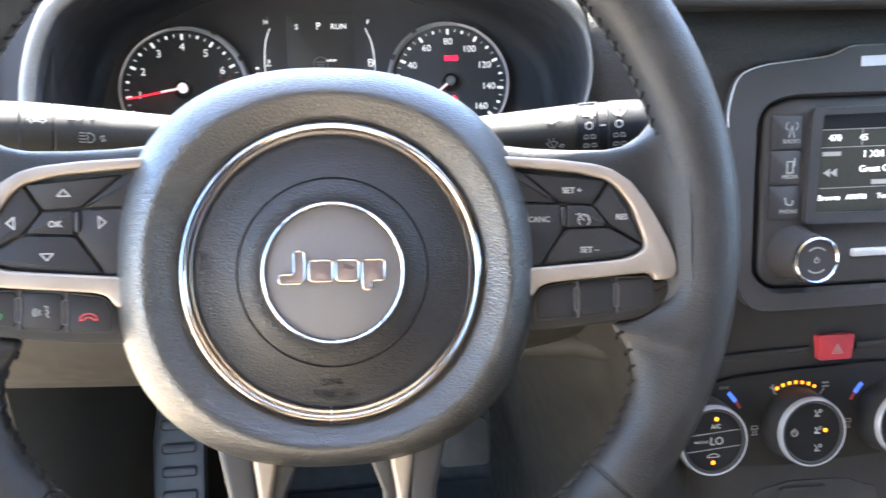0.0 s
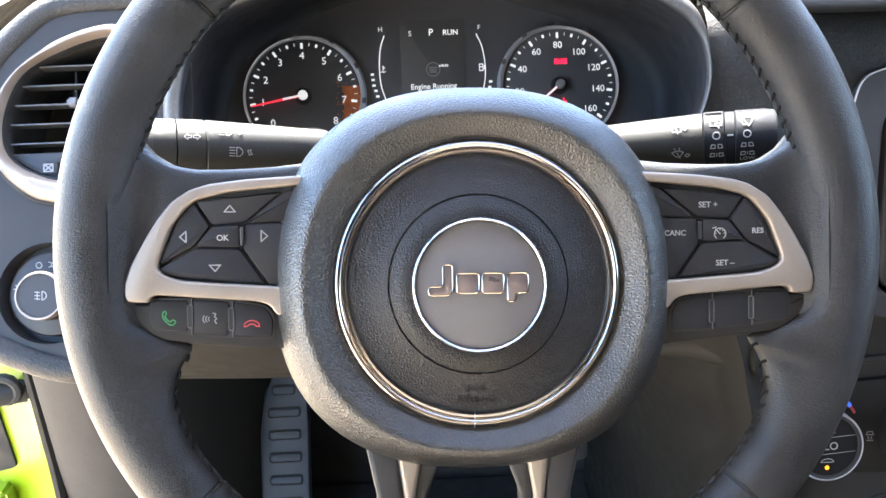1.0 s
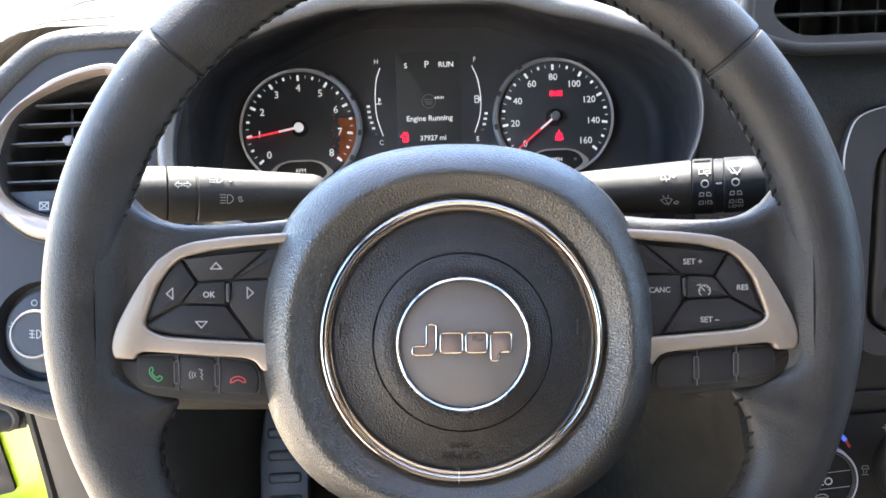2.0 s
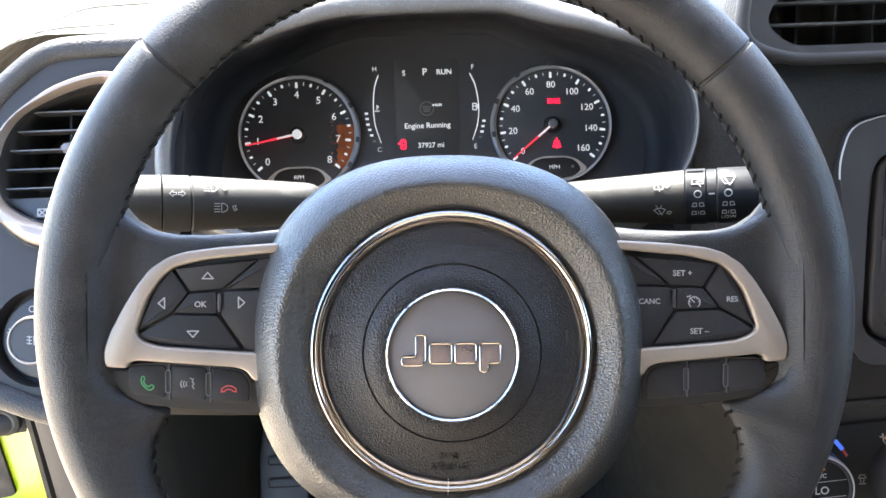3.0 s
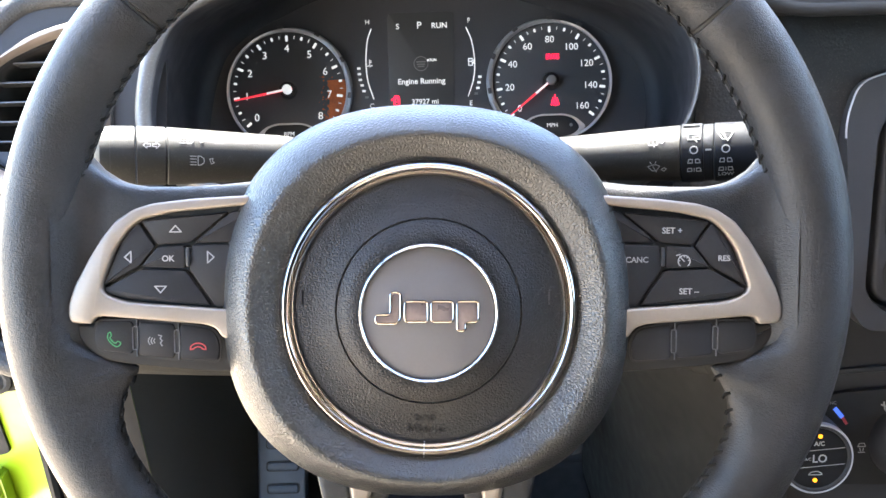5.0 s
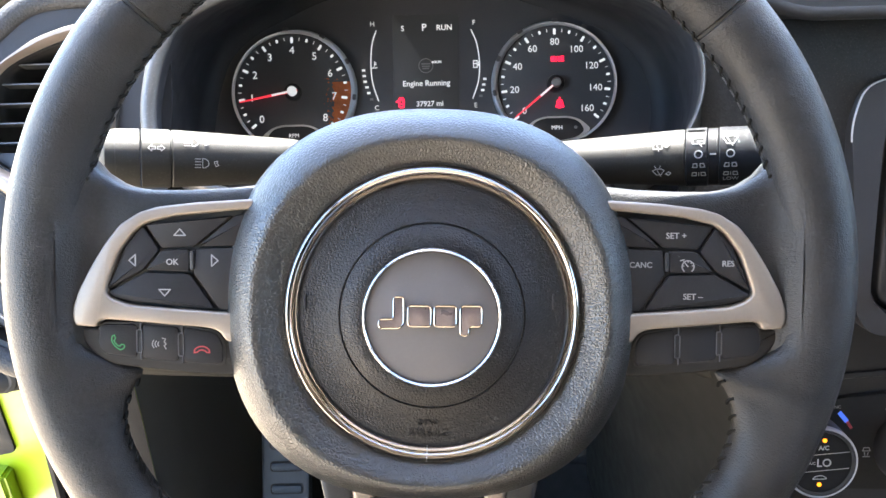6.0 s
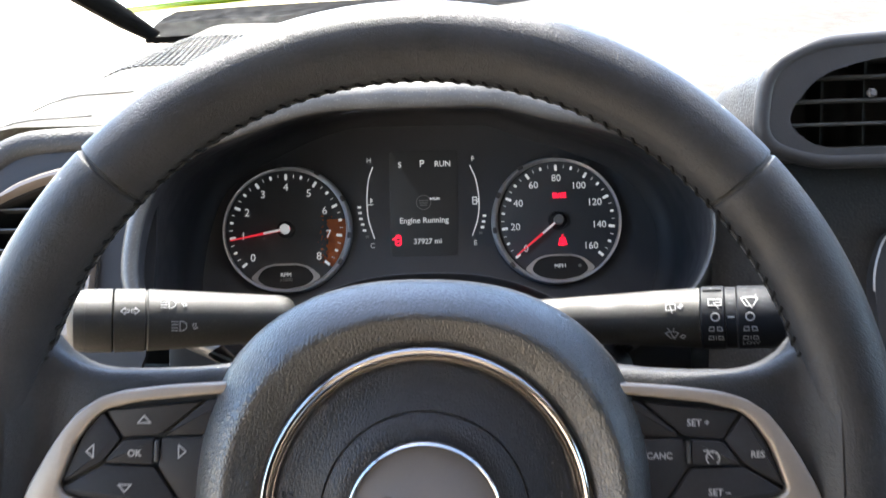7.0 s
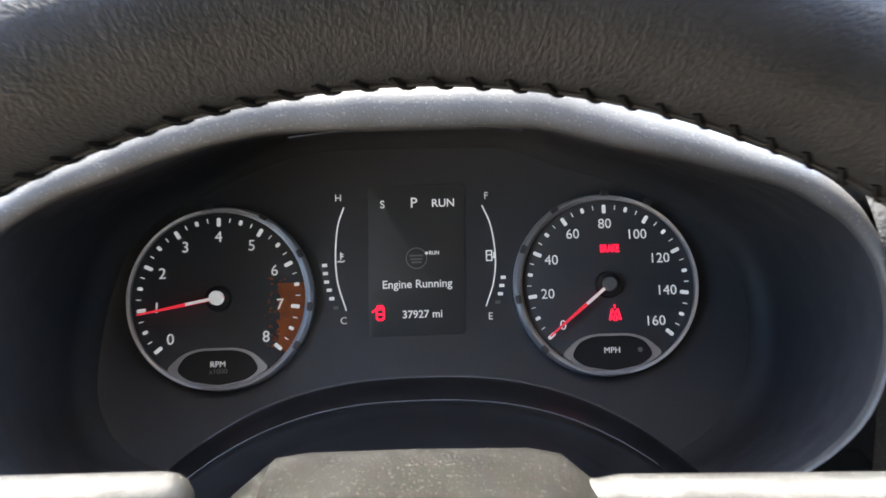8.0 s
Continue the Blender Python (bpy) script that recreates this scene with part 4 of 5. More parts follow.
    for name, pts in LOWER.items():
        b = part(name, prism(rounded(mm(mirror(pts, s)), 0.0026, 4), -0.023, -0.0183, 0.0007, 2), BUTTON, wheel)
        if s > 0:
            z = -0.0183
            if name == "outer_button":
                h = spline(mm([(-139.6, -10.6), (-138.6, -10.2), (-138.3, -11.8), (-138.9, -12.6), (-137.6, -14.4), (-136.3, -15.0), (-135.6, -14.2), (-134.3, -14.7), (-134.6, -15.8), (-136.2, -16.6), (-138.6, -14.8), (-139.9, -12.6), (-139.6, -10.6)]), 2)
                part("icon", strokes([h], 0.00045, z), GREEN, b, "green handset mark")
            elif name == "middle_button":
                v = [mm([(-117.6, -11.4), (-116.2, -11.8), (-116.8, -13.0), (-115.9, -14), (-116.8, -14.8), (-116.0, -16.2)]), arc(-0.1185, -0.0140, 0.0011, 125, 235, 5), arc(-0.1191, -0.0140, 0.0017, 130, 230, 5), arc(-0.1197, -0.0140, 0.0023, 135, 225, 5)]
                part("icon", strokes(v, 0.0004, z), PRINT, b)
            else:
                part("icon", strokes([arc(-0.1002, -0.0192, 0.0042, 40, 140, 8), arc(-0.1002, -0.0192, 0.0026, 40, 140, 8), mm([(-103.4, -16.5), (-103.6, -17.8), (-102.2, -17.6)]), mm([(-97, -16.5), (-96.8, -17.8), (-98.2, -17.6)])], 0.0005, z), REDPRINT, b, "red handset mark")
    for x in (-127.7, -109.4):
        x *= 0.001 * s
        y = -0.0128 if abs(x) > 0.12 else -0.0143
        for y0, y1 in ((y - 0.0082, y - 0.0050), (y + 0.0050, y + 0.0082)):
            part("key_edge", prism([(x + 0.0004, y0), (x + 0.0008, y0), (x + 0.0008, y1), (x + 0.0004, y1)], -0.023, -0.0182), EDGE, wheel)
        slot_o = rounded([(x - 0.0013, y - 0.0053), (x + 0.0013, y - 0.0053), (x + 0.0013, y + 0.0053), (x - 0.0013, y + 0.0053)], 0.001)
        slot_i = rounded([(x - 0.0009, y - 0.0049), (x + 0.0009, y - 0.0049), (x + 0.0009, y + 0.0049), (x - 0.0009, y + 0.0049)], 0.0007)
        part("rocker_edge", plate(slot_o, [slot_i], -0.023, -0.0179), EDGE, wheel)
        part("rocker", prism(slot_i, -0.023, -0.0184), RUBBER, wheel)
    # lower spokes
    part("lower_spoke", prism(mm(mirror([(-54, -62), (-36, -62), (-33, -100), (-31, -146), (-43, -146), (-46, -100)], s)), -0.045, -0.029, 0.003, 3), TRIM, wheel)
    part("lower_spoke_trim", prism(rounded(mm(mirror([(-37, -62), (-26, -62), (-25, -85), (-28, -101), (-28, -146), (-31, -146), (-33, -101), (-36, -80)], s)), 0.004), -0.045, -0.0275, 0.0022, 3), SATIN, wheel, "champagne satin lower spoke strip")
    part("lower_spoke_web", prism(mm(mirror([(-27, -62), (-17, -62), (-16, -85), (-22, -101), (-24, -146), (-29, -146), (-29, -101), (-26, -85)], s)), -0.045, -0.0315, 0.002, 3), TRIM, wheel)


# hub pad: an oval dome round the chrome ring
def pad_radius(a):
    ca, sa = math.cos(a), math.sin(a)
    hw, hh = 0.0925, (0.0903 if sa > 0 else 0.0868)
    e = 2.4
    return (abs(ca / hw) ** e + abs(sa / hh) ** e) ** (-1 / e)


PAD_PROFILE = [(0.0, 0.0634, -0.0150), (0.0, 0.0640, -0.0132), (0.0, 0.0648, -0.0124), (0.10, 0.0, -0.0110), (0.20, 0.0, -0.0090), (0.28, 0.0, -0.0074), (0.34, 0.0, -0.0063), (0.39, 0.0, -0.0056), (0.43, 0.0, -0.0054), (0.48, 0.0, -0.0058), (0.54, 0.0, -0.0068), (0.61, 0.0, -0.0084), (0.69, 0.0, -0.0106), (0.77, 0.0, -0.0134), (0.86, 0.0, -0.0172), (0.93, 0.0, -0.0213), (0.98, 0.0, -0.0265), (1.0, 0.0, -0.034), (0.985, 0.0, -0.054)]
rings = []
for k in range(96):
    a = 2 * math.pi * k / 96
    rr = pad_radius(a)
    row = []
    for f, r, z in PAD_PROFILE:
        q = r if r else 0.064 + (rr - 0.064) * f
        row.append((0.0015 - 0.0012 * f + q * math.cos(a), 0.0005 + q * math.sin(a), z))
    rings.append(row)
part("airbag_cover", loft(rings, closed=False, cap=False, loop=True), PAD, wheel, "grey grained airbag cover")
CEN = (0.0015, 0.0005)
part("centre_pad", revolve([(0.0625, -0.015), (0.0585, -0.0125), (0.0560, -0.0121), (0.0520, -0.0117), (0.0470, -0.0104), (0.0425, -0.0086), (0.0400, -0.0077), (0.0397, -0.0083), (0.0393, -0.0083), (0.0390, -0.0075), (0.0350, -0.0056), (0.0318, -0.0044), (0.0300, -0.0046), (0.0, -0.0046)], 96, CEN), PAD_CENTRE, wheel, "black grained centre disc")
part("chrome_ring", revolve([(0.0646, -0.0150), (0.0645, -0.0118), (0.0637, -0.0103), (0.0624, -0.0097), (0.0612, -0.0101), (0.0605, -0.0112), (0.0602, -0.0115), (0.0597, -0.0109), (0.0588, -0.0108), (0.0580, -0.0115), (0.0575, -0.0132)], 128, CEN), DARK_CHROME, wheel, "bright chrome ring")
for a in (268,):
    part("ring_joint", sweep([(CEN[0] + 0.001 * r * math.cos(radians(a)), CEN[1] + 0.001 * r * math.sin(radians(a)), z) for r, z in ((57.4, -0.0128), (58.8, -0.0106), (60.4, -0.0112), (62.4, -0.0095), (64.4, -0.0112))], 0.0002, 0.00012, 6), RINGMETAL, wheel)
badge = part("badge", disc(0.0277, -0.005, -0.0006, 72, 0.001, CEN), BADGE, wheel, "round grey badge with raised chrome shapes")
part("badge_ring", revolve([(0.0299, -0.0050), (0.0297, -0.0010), (0.0292, 0.0006), (0.0285, 0.0011), (0.0278, 0.0006), (0.0273, -0.0012)], 96, CEN), CHROME, badge, "chrome badge ring")
# raised plain shapes standing for the maker's mark: dark fields edged in chrome
for outline in ([(-20.6, -4.6), (-12.0, -4.6), (-10.2, -2.6), (-10.2, 8.6), (-14.4, 8.6), (-14.4, -0.8), (-20.6, -0.8)],
                [(-8.4, -3.8), (1.2, -3.8), (1.2, 4.8), (-8.4, 4.8)], [(2.6, -3.8), (11.8, -3.8), (11.8, 4.8), (2.6, 4.8)], [(13.4, -7.6), (17.0, -7.6), (17.0, -3.8), (22.4, -3.8), (22.4, 4.8), (13.4, 4.8)]):
    shape = rounded(mm([(x, y + 0.9) for x, y in outline]), 0.0016, 3)
    field = part("mark", prism(shape, -0.001, 0.0004, 0.0002), BADGE_DARK, badge)
    part("mark_edge", sweep([(p[0], p[1], 0.0002) for p in shape], 0.0004, 0.0005, 8, closed=True), DARK_CHROME, field, "thin chrome edging")
text("airbag_lettering", "SRS", 0.0062, PAD_CENTRE, wheel, 0.0, -0.0455, -0.0099, high=0.0003, turn=0, label="embossed airbag lettering")
text("airbag_lettering", "AIRBAG", 0.0052, PAD_CENTRE, wheel, 0.0, -0.0515, -0.0113, high=0.0003)
for s in (1, -1):
    part("horn_mark", strokes([arc(s * 0.051, 0.006, 0.0022, -100, 100, 8) if s < 0 else arc(0.051, 0.006, 0.0022, 80, 280, 8), [(s * 0.0535, 0.009), (s * 0.0535, 0.003)]], 0.0006, -0.0118, 0.0006), BLACK, wheel)
part("boss", loft([[(r * math.cos(a), r * math.sin(a), z) for a in [2 * math.pi * k / 32 for k in range(32)]] for r, z in ((0.078, -0.035), (0.072, -0.06), (0.05, -0.085))]), BLACK, wheel)

# ---- column shroud and stalks ----
shroud = thing("column_shroud", label="dusty dark plastic steering column shroud", category="column shroud")
def shroud_row(y, z, w, h):
    return [(x * w - 0.003, y, z + dz) for x, dz in ((-0.78, 0.001), (-0.6, 0.0025), (0, 0.0025), (0.6, 0.0015), (0.78, -0.001), (1.0, -0.013), (1.12, -0.04), (0.8, -h), (-0.8, -h), (-1.12, -0.04), (-1.0, -0.010))]
part("lower_shell", loft([[(x * k, y, z0 + dz) for x, dz in ((-0.085, 0.0), (0.085, 0.0), (0.075, -0.04), (0.045, -0.055), (-0.045, -0.055), (-0.075, -0.04))] for y, z0, k in ((0.07, 1.01, 0.8), (0.10, 1.01, 0.95), (0.20, 1.0, 1.1), (0.30, 0.97, 1.2))]), FLANK, shroud, sharp=30)
part("upper_shell", loft([shroud_row(0.172, 1.050, 0.054, 0.06), shroud_row(0.170, 1.067, 0.056, 0.07), shroud_row(0.167, 1.0735, 0.0575, 0.08), shroud_row(0.161, 1.0752, 0.0585, 0.09), shroud_row(0.12, 1.0735, 0.063, 0.11), shroud_row(0.075, 1.066, 0.065, 0.12)]), SHROUD, shroud, sharp=30)



def stalk(name, a, b, label, build):
    a, b = Vector(a), Vector(b)
    x = (b - a).normalized()
    n = Vector((0, -math.cos(radians(34)), math.sin(radians(34))))
    y = n.cross(x).normalized()
    z = x.cross(y)
    m = Matrix((x, y, z)).transposed().to_4x4()
    m.translation = a
    ob = thing(name, m, label, "stalk")
    build(ob, (b - a).length)
    return ob


def turned(profile, seg=32, squash=1.0):
    """A bar along x from length-radius rows."""
    return loft([[(l, r * math.cos(2 * math.pi * k / seg), squash * r * math.sin(2 * math.pi * k / seg)) for k in range(seg)] for l, r in profile])


def wrapped(bm, radius, squash=1.0):
    """Bends a flat drawing in XY round the bar."""
    for v in bm.verts:
        a = v.co.y / radius(v.co.x)
        r = radius(v.co.x) + v.co.z
        v.co = Vector((v.co.x, r * math.sin(a), squash * r * math.cos(a)))
    return bm


def shift(lines, dx, dy, sx=1, sy=1):
    return [[(p[0] * sx * 0.001 + dx, p[1] * sy * 0.001 + dy) for p in line] for line in lines]


LAMP = [[(0, 2.2), (0, -2.2)], [(0, 2.2), (1.4, 2.0), (2.6, 1.0), (2.8, 0), (2.6, -1.0), (1.4, -2.0), (0, -2.2)]] + [[(-0.8, y), (-3.4, y)] for y in (-2, -0.7, 0.7, 2)]
ARROW = [[(0, 0.6), (1.6, 0.6), (1.6, 1.5), (3.2, 0), (1.6, -1.5), (1.6, -0.6), (0, -0.6), (0, 0.6)]]


def build_left(ob, length):
    # bar runs from the column out to the driver's left, its blunt root bending down beside the shroud
    def rad(l):
        return 0.0122 + 0.0036 * min(1, max(0, l / length) / 0.65)
    part("arm", turned([(-0.0075, 0.003), (-0.0070, 0.0062), (-0.0055, 0.0092), (-0.003, 0.0112), (0.0, 0.0120)] + [(length * t, rad(length * t)) for t in (0.02, 0.1, 0.2, 0.3, 0.4, 0.5, 0.6, 0.655)] + [(length * 0.662, 0.0152)]), STALK, ob, "worn grey tapering arm")
    back = ob.matrix_world.inverted()
    part("root", sweep([back @ Vector(p) for p in ((-0.084, 0.151, 1.065), (-0.078, 0.154, 1.058), (-0.068, 0.156, 1.047), (-0.054, 0.158, 1.036))], 0.0085, 0.0085, 16, up=(0, 1, 0)), STALK, ob)
    part("gap", turned([(length * 0.66, 0.0150), (length * 0.675, 0.0150)]), RUBBER, ob)
    part("collar", turned([(length * 0.667, 0.0152), (length * 0.671, 0.0159), (length * 0.808, 0.0160), (length * 0.812, 0.0153)]), STALK, ob)
    part("tip", turned([(length * 0.816, 0.0153), (length * 0.820, 0.0160), (length * 0.93, 0.0158), (length * 0.985, 0.0148), (length * 1.012, 0.011), (length * 1.02, 0.006)]), STALK, ob)
    part("gap", turned([(length * 0.934, 0.01585), (length * 0.938, 0.01585)]), RUBBER, ob)
    r = lambda x: 0.01612
    near = lambda x: rad(x) + 0.0002
    f = lambda lines, dx, dy: shift(lines, dx, dy, -1.15, -1.15)
    part("icon", wrapped(strokes(f(ARROW, length * 0.738 - 0.0005, -0.0015) + shift(ARROW, length * 0.738 + 0.0005, -0.0015, 1.15, 1.15), 0.0004), r), GREYPRINT, ob)
    for at, dy in ((0.563, -0.0055), (0.512, 0.0062)):
        part("icon", wrapped(strokes(f(LAMP, length * at, dy), 0.0004), near), GREYPRINT, ob)
        part("icon", wrapped(strokes(f([[(0, 0.8), (1.6, 1.2), (1.2, 0), (2.2, -0.8), (0.8, -1.4), (0, 0.8)]], length * at - 0.006, dy), 0.0004), near), GREYPRINT, ob)


def build_right(ob, length):
    def rad(l):
        return 0.0108 + 0.0044 * min(1, max(0, l / length) / 0.66)
    part("arm", turned([(-0.02, 0.008), (0.0, 0.0096)] + [(length * t, rad(length * t)) for t in (0.05, 0.1, 0.2, 0.3, 0.4, 0.5, 0.6, 0.66, 0.684)]), STALK, ob, "grey tapering arm")
    part("collar", turned([(length * 0.686, 0.0148), (length * 0.691, 0.0158), (length * 0.766, 0.0158), (length * 0.771, 0.0151)]), STALK_DARK, ob, "black turning collar")
    part("band", turned([(length * 0.772, 0.0152), (length * 0.808, 0.0152)]), STALK_DARK, ob)
    part("tip", turned([(length * 0.810, 0.0150), (length * 0.815, 0.0157), (length * 0.92, 0.0155), (length * 0.965, 0.0145), (length * 0.99, 0.010)]), STALK_DARK, ob, "black end switch")
    ridge = box(length * 0.695, length * 0.762, -0.0012, 0.0012, 0.0, 0.0012, 0.0005)
    bmesh.ops.transform(ridge, matrix=pose(0, 0, 0, -48, 0, 0) @ Matrix.Translation((0, 0, 0.0154)), verts=ridge.verts)
    part("ridge", ridge, STALK_DARK, ob)
    r = lambda x: 0.01592
    for cx in (0.737, 0.853):
        x = length * cx
        if cx < 0.8:
            ic = [[(-2.2, 1.4), (2.2, 1.4), (2.2, -1.0), (-2.2, -1.0), (-2.2, 1.4)], [(-0.4, 0.2), (1.2, -2.2)], [(0.2, 0.2), (1.8, 0.2)]]
        else:
            ic = [[(-2.8, 1.6), (-1.2, 2.1), (1.2, 2.1), (2.8, 1.6), (1.2, -1.4), (-1.2, -1.4), (-2.8, 1.6)], [(-1.2, 1.2), (0.8, -2.2)]]
        part("icon", wrapped(strokes(shift(ic, x, 0.0045, 1.35, 1.35), 0.0004), r), GREYPRINT, ob)
        part("icon", wrapped(strokes([arc(x, -0.0026, 0.0019, 0, 360, 14)], 0.0006), r), GREYPRINT, ob)
        part("icon", wrapped(strokes(shift([[(-0.6, 0.8), (-2.0, 0.8), (-2.4, -0.7), (-0.6, -0.7), (-0.6, 0.8)], [(0.6, 0.8), (2.0, 0.8), (2.4, -0.7), (0.6, -0.7), (0.6, 0.8)]], x, -0.0086, 1.3, 1.3), 0.0004), r), GREYPRINT, ob)
        part("icon", wrapped(strokes(shift([[(-0.9, 0.8), (-2.4, 0.8), (-2.7, -0.7), (-0.9, -0.7), (-0.9, 0.8)], [(0, 0.8), (0, -0.7)], [(0.9, 0.8), (2.4, 0.8), (2.7, -0.7), (0.9, -0.7), (0.9, 0.8)]], x, -0.0136, 1.3, 1.3), 0.0004), r), GREYPRINT, ob)
    part("icon", wrapped(strokes([[(length * 0.781, -0.0026), (length * 0.799, -0.0026)]], 0.0009), lambda x: 0.01532), GREYPRINT, ob)
    word = text("lettering", "LOW", 0.0034, GREYPRINT, ob)
    word.matrix_basis = Matrix.Translation((length * 0.853, 0, 0)) @ pose(0, 0, 0, 62, 0, 0) @ Matrix.Translation((0, 0, 0.0160))
    for dy, ic in ((0.0030, [[(-2.4, 1.2), (1.4, 1.2), (1.4, -1.4), (-2.4, -1.4), (-2.4, 1.2)], [(-1.2, 1.8), (-1.6, 2.8)], [(0, 1.8), (0.2, 2.8)], [(-0.8, 0.6), (0.0, -2.4)], [(2.4, -0.2), (3.6, 1.0), (4.4, 0.4), (3.4, -0.8), (2.4, -0.2)]]),
                   (-0.0112, [[(-3, 0.6), (-1.2, 1.4), (0.8, 1.4), (2.2, 0.6), (0.6, -1.6), (-1.2, -1.6), (-3, 0.6)], [(-1.4, 2.0), (-2, 2.8)], [(0.2, 2.0), (0.6, 2.8)], [(-0.8, 0.6), (0.6, -2.4)], [(2.8, -1.2), (4.0, -0.2), (5.0, -0.8), (4.0, -2.0), (2.8, -1.2)]])):
        part("icon", wrapped(strokes(shift(ic, length * 0.589, dy, 1.2, 1.2), 0.0004), lambda x: rad(x) + 0.0002), GREYPRINT, ob)


stalk("indicator_stalk", (-0.078, 0.152, 1.0665), (-0.1745, 0.119, 1.0828), "grey indicator and headlamp stalk with white symbols", build_left)
stalk("wiper_stalk", (0.052, 0.156, 1.0590), (0.181, 0.113, 1.0765), "wiper stalk with black turning collars and white symbols", build_right)

# ---- instrument cluster ----
cl = thing("instrument_cluster", CLUST, "lit instrument cluster with two round dials and a display", "instrument cluster")
part("face", prism(rounded(mm([(-205, -150), (205, -150), (205, 10), (170, 70), (90, 95), (-90, 95), (-170, 70), (-205, 10)]), 0.03), -0.03, -0.004, 0.001), CLUSTER, cl, "gloss black cluster face")


def dial(cx, cy, numbers, needle_deg, light_side, kind):
    face = part("dial", disc(0.0490, -0.006, 0.0, 72, 0.0004, (cx, cy)), DIAL, cl, "black dial face")
    c = (cx, cy)
    part("bezel", revolve([(0.0503, -0.005), (0.0503, 0.0020), (0.0499, 0.0028), (0.0483, 0.0023), (0.0479, 0.0005)], 96, c), SILVER, face, "thin bright bezel")
    # the wide brushed band on the side facing the display
    a0 = light_side
    rows = []
    n = 48
    for k in range(n + 1):
        t = k / n
        a = radians(a0 - 100 + 200 * t)
        w = 0.0034 * math.sin(math.pi * t) ** 0.6 + 0.0002
        rows.append([(cx + r * math.cos(a), cy + r * math.sin(a), z) for r, z in ((0.0486, 0.0018), (0.0493, 0.0036), (0.0493 + w * 0.5, 0.0039), (0.0493 + w, 0.0025), (0.0493 + w, -0.004))])
    part("band", loft(rows, closed=False, cap=False), RINGMETAL, face, "brushed silver band")
    for deg in ((95, 60, 27, -7, -32) if kind == "tach" else (90, 62, 124, 156, 188, 223)):
        a = radians(deg)
        bm = box(-0.0024, 0.0024, -0.0015, 0.0015, 0.0, 0.0018, 0.0005)
        bmesh.ops.transform(bm, matrix=Matrix.Translation((cx + 0.0512 * math.cos(a), cy + 0.0512 * math.sin(a), 0.0030)) @ pose(0, 0, 0, 0, 0, math.degrees(a) + 90), verts=bm.verts)
        part("bolt", bm, BADGE, face)
    lo, hi = 220.0, -40.0
    count = len(numbers) - 1
    for k in range(count * 4 + 1):
        a = radians(lo + (hi - lo) * k / (count * 4))
        big, mid = k % 4 == 0, k % 4 == 2
        r0, w = (0.0403, 0.0021) if big else (0.0423, 0.0019) if mid else (0.0427, 0.0005)
        r1 = 0.0452
        ca, sa = math.cos(a), math.sin(a)
        pts = [(cx + r * ca - o * sa, cy + r * sa + o * ca) for r, o in ((r0, -w / 2), (r1, -w / 2), (r1, w / 2), (r0, w / 2))]
        part("tick", prism(rounded(pts, 0.0007, 2) if w > 0.001 else pts, 0.0001, 0.0005), WHITE, face)
    for k, s in enumerate(numbers):
        a = radians(lo + (hi - lo) * k / count)
        r = 0.0342 if len(s) < 3 else 0.0328
        text("number", s, 0.0086 if kind == "tach" else 0.0078, WHITE, face, cx + r * math.cos(a), cy + r * math.sin(a), 0.0004, bold=0.0)
    # lower pocket with its rim
    pocket = rounded([(cx - 0.0285, cy - 0.0385), (cx - 0.019, cy - 0.0300), (cx - 0.010, cy - 0.0272), (cx + 0.010, cy - 0.0272), (cx + 0.019, cy - 0.0300), (cx + 0.0285, cy - 0.0385), (cx + 0.017, cy - 0.0454), (cx, cy - 0.0483), (cx - 0.017, cy - 0.0454)], 0.004, 4)
    inner = rounded([(cx - 0.0232, cy - 0.0392), (cx - 0.0180, cy - 0.0312), (cx - 0.010, cy - 0.0285), (cx + 0.010, cy - 0.0285), (cx + 0.0180, cy - 0.0312), (cx + 0.0232, cy - 0.0392), (cx + 0.0160, cy - 0.0448), (cx, cy - 0.0476), (cx - 0.0160, cy - 0.0448)], 0.004, 4)
    part("pocket_rim", plate(pocket, [inner], 0.0, 0.0022), SILVER, face, "silver pocket rim")
    part("pocket", prism(inner, 0.0002, 0.0010), BLACK, face)
    # needle
    m = Matrix.Translation((cx, cy, 0.0)) @ pose(0, 0, 0, 0, 0, needle_deg)
    bm = prism([(-0.004, -0.0009), (0.018, -0.0009), (0.044, -0.0004), (0.044, 0.0004), (0.018, 0.0009), (-0.004, 0.0009)], 0.0040, 0.0052)
    bmesh.ops.transform(bm, matrix=m, verts=bm.verts)
    part("needle", bm, NEEDLE, face, "red needle")
    # The needle's highlight is drawn on as a white strip.
    bm = prism([(0.004, -0.0008), (0.017, -0.0008), (0.017, 0.0008), (0.004, 0.0008)], 0.0052, 0.0056)
    bmesh.ops.transform(bm, matrix=m, verts=bm.verts)
    part("needle_highlight", bm, WHITE, face)
    part("hub", revolve([(0.0040, 0.0), (0.0039, 0.0062), (0.0032, 0.0074), (0.0, 0.0076)], 28, c), WHITE if kind == "tach" else PRINT, face, "pale hub cap")
    part("hub_skirt", revolve([(0.0075, 0.0002), (0.0068, 0.003), (0.004, 0.0035)], 28, c), BLACK, face)
    return face


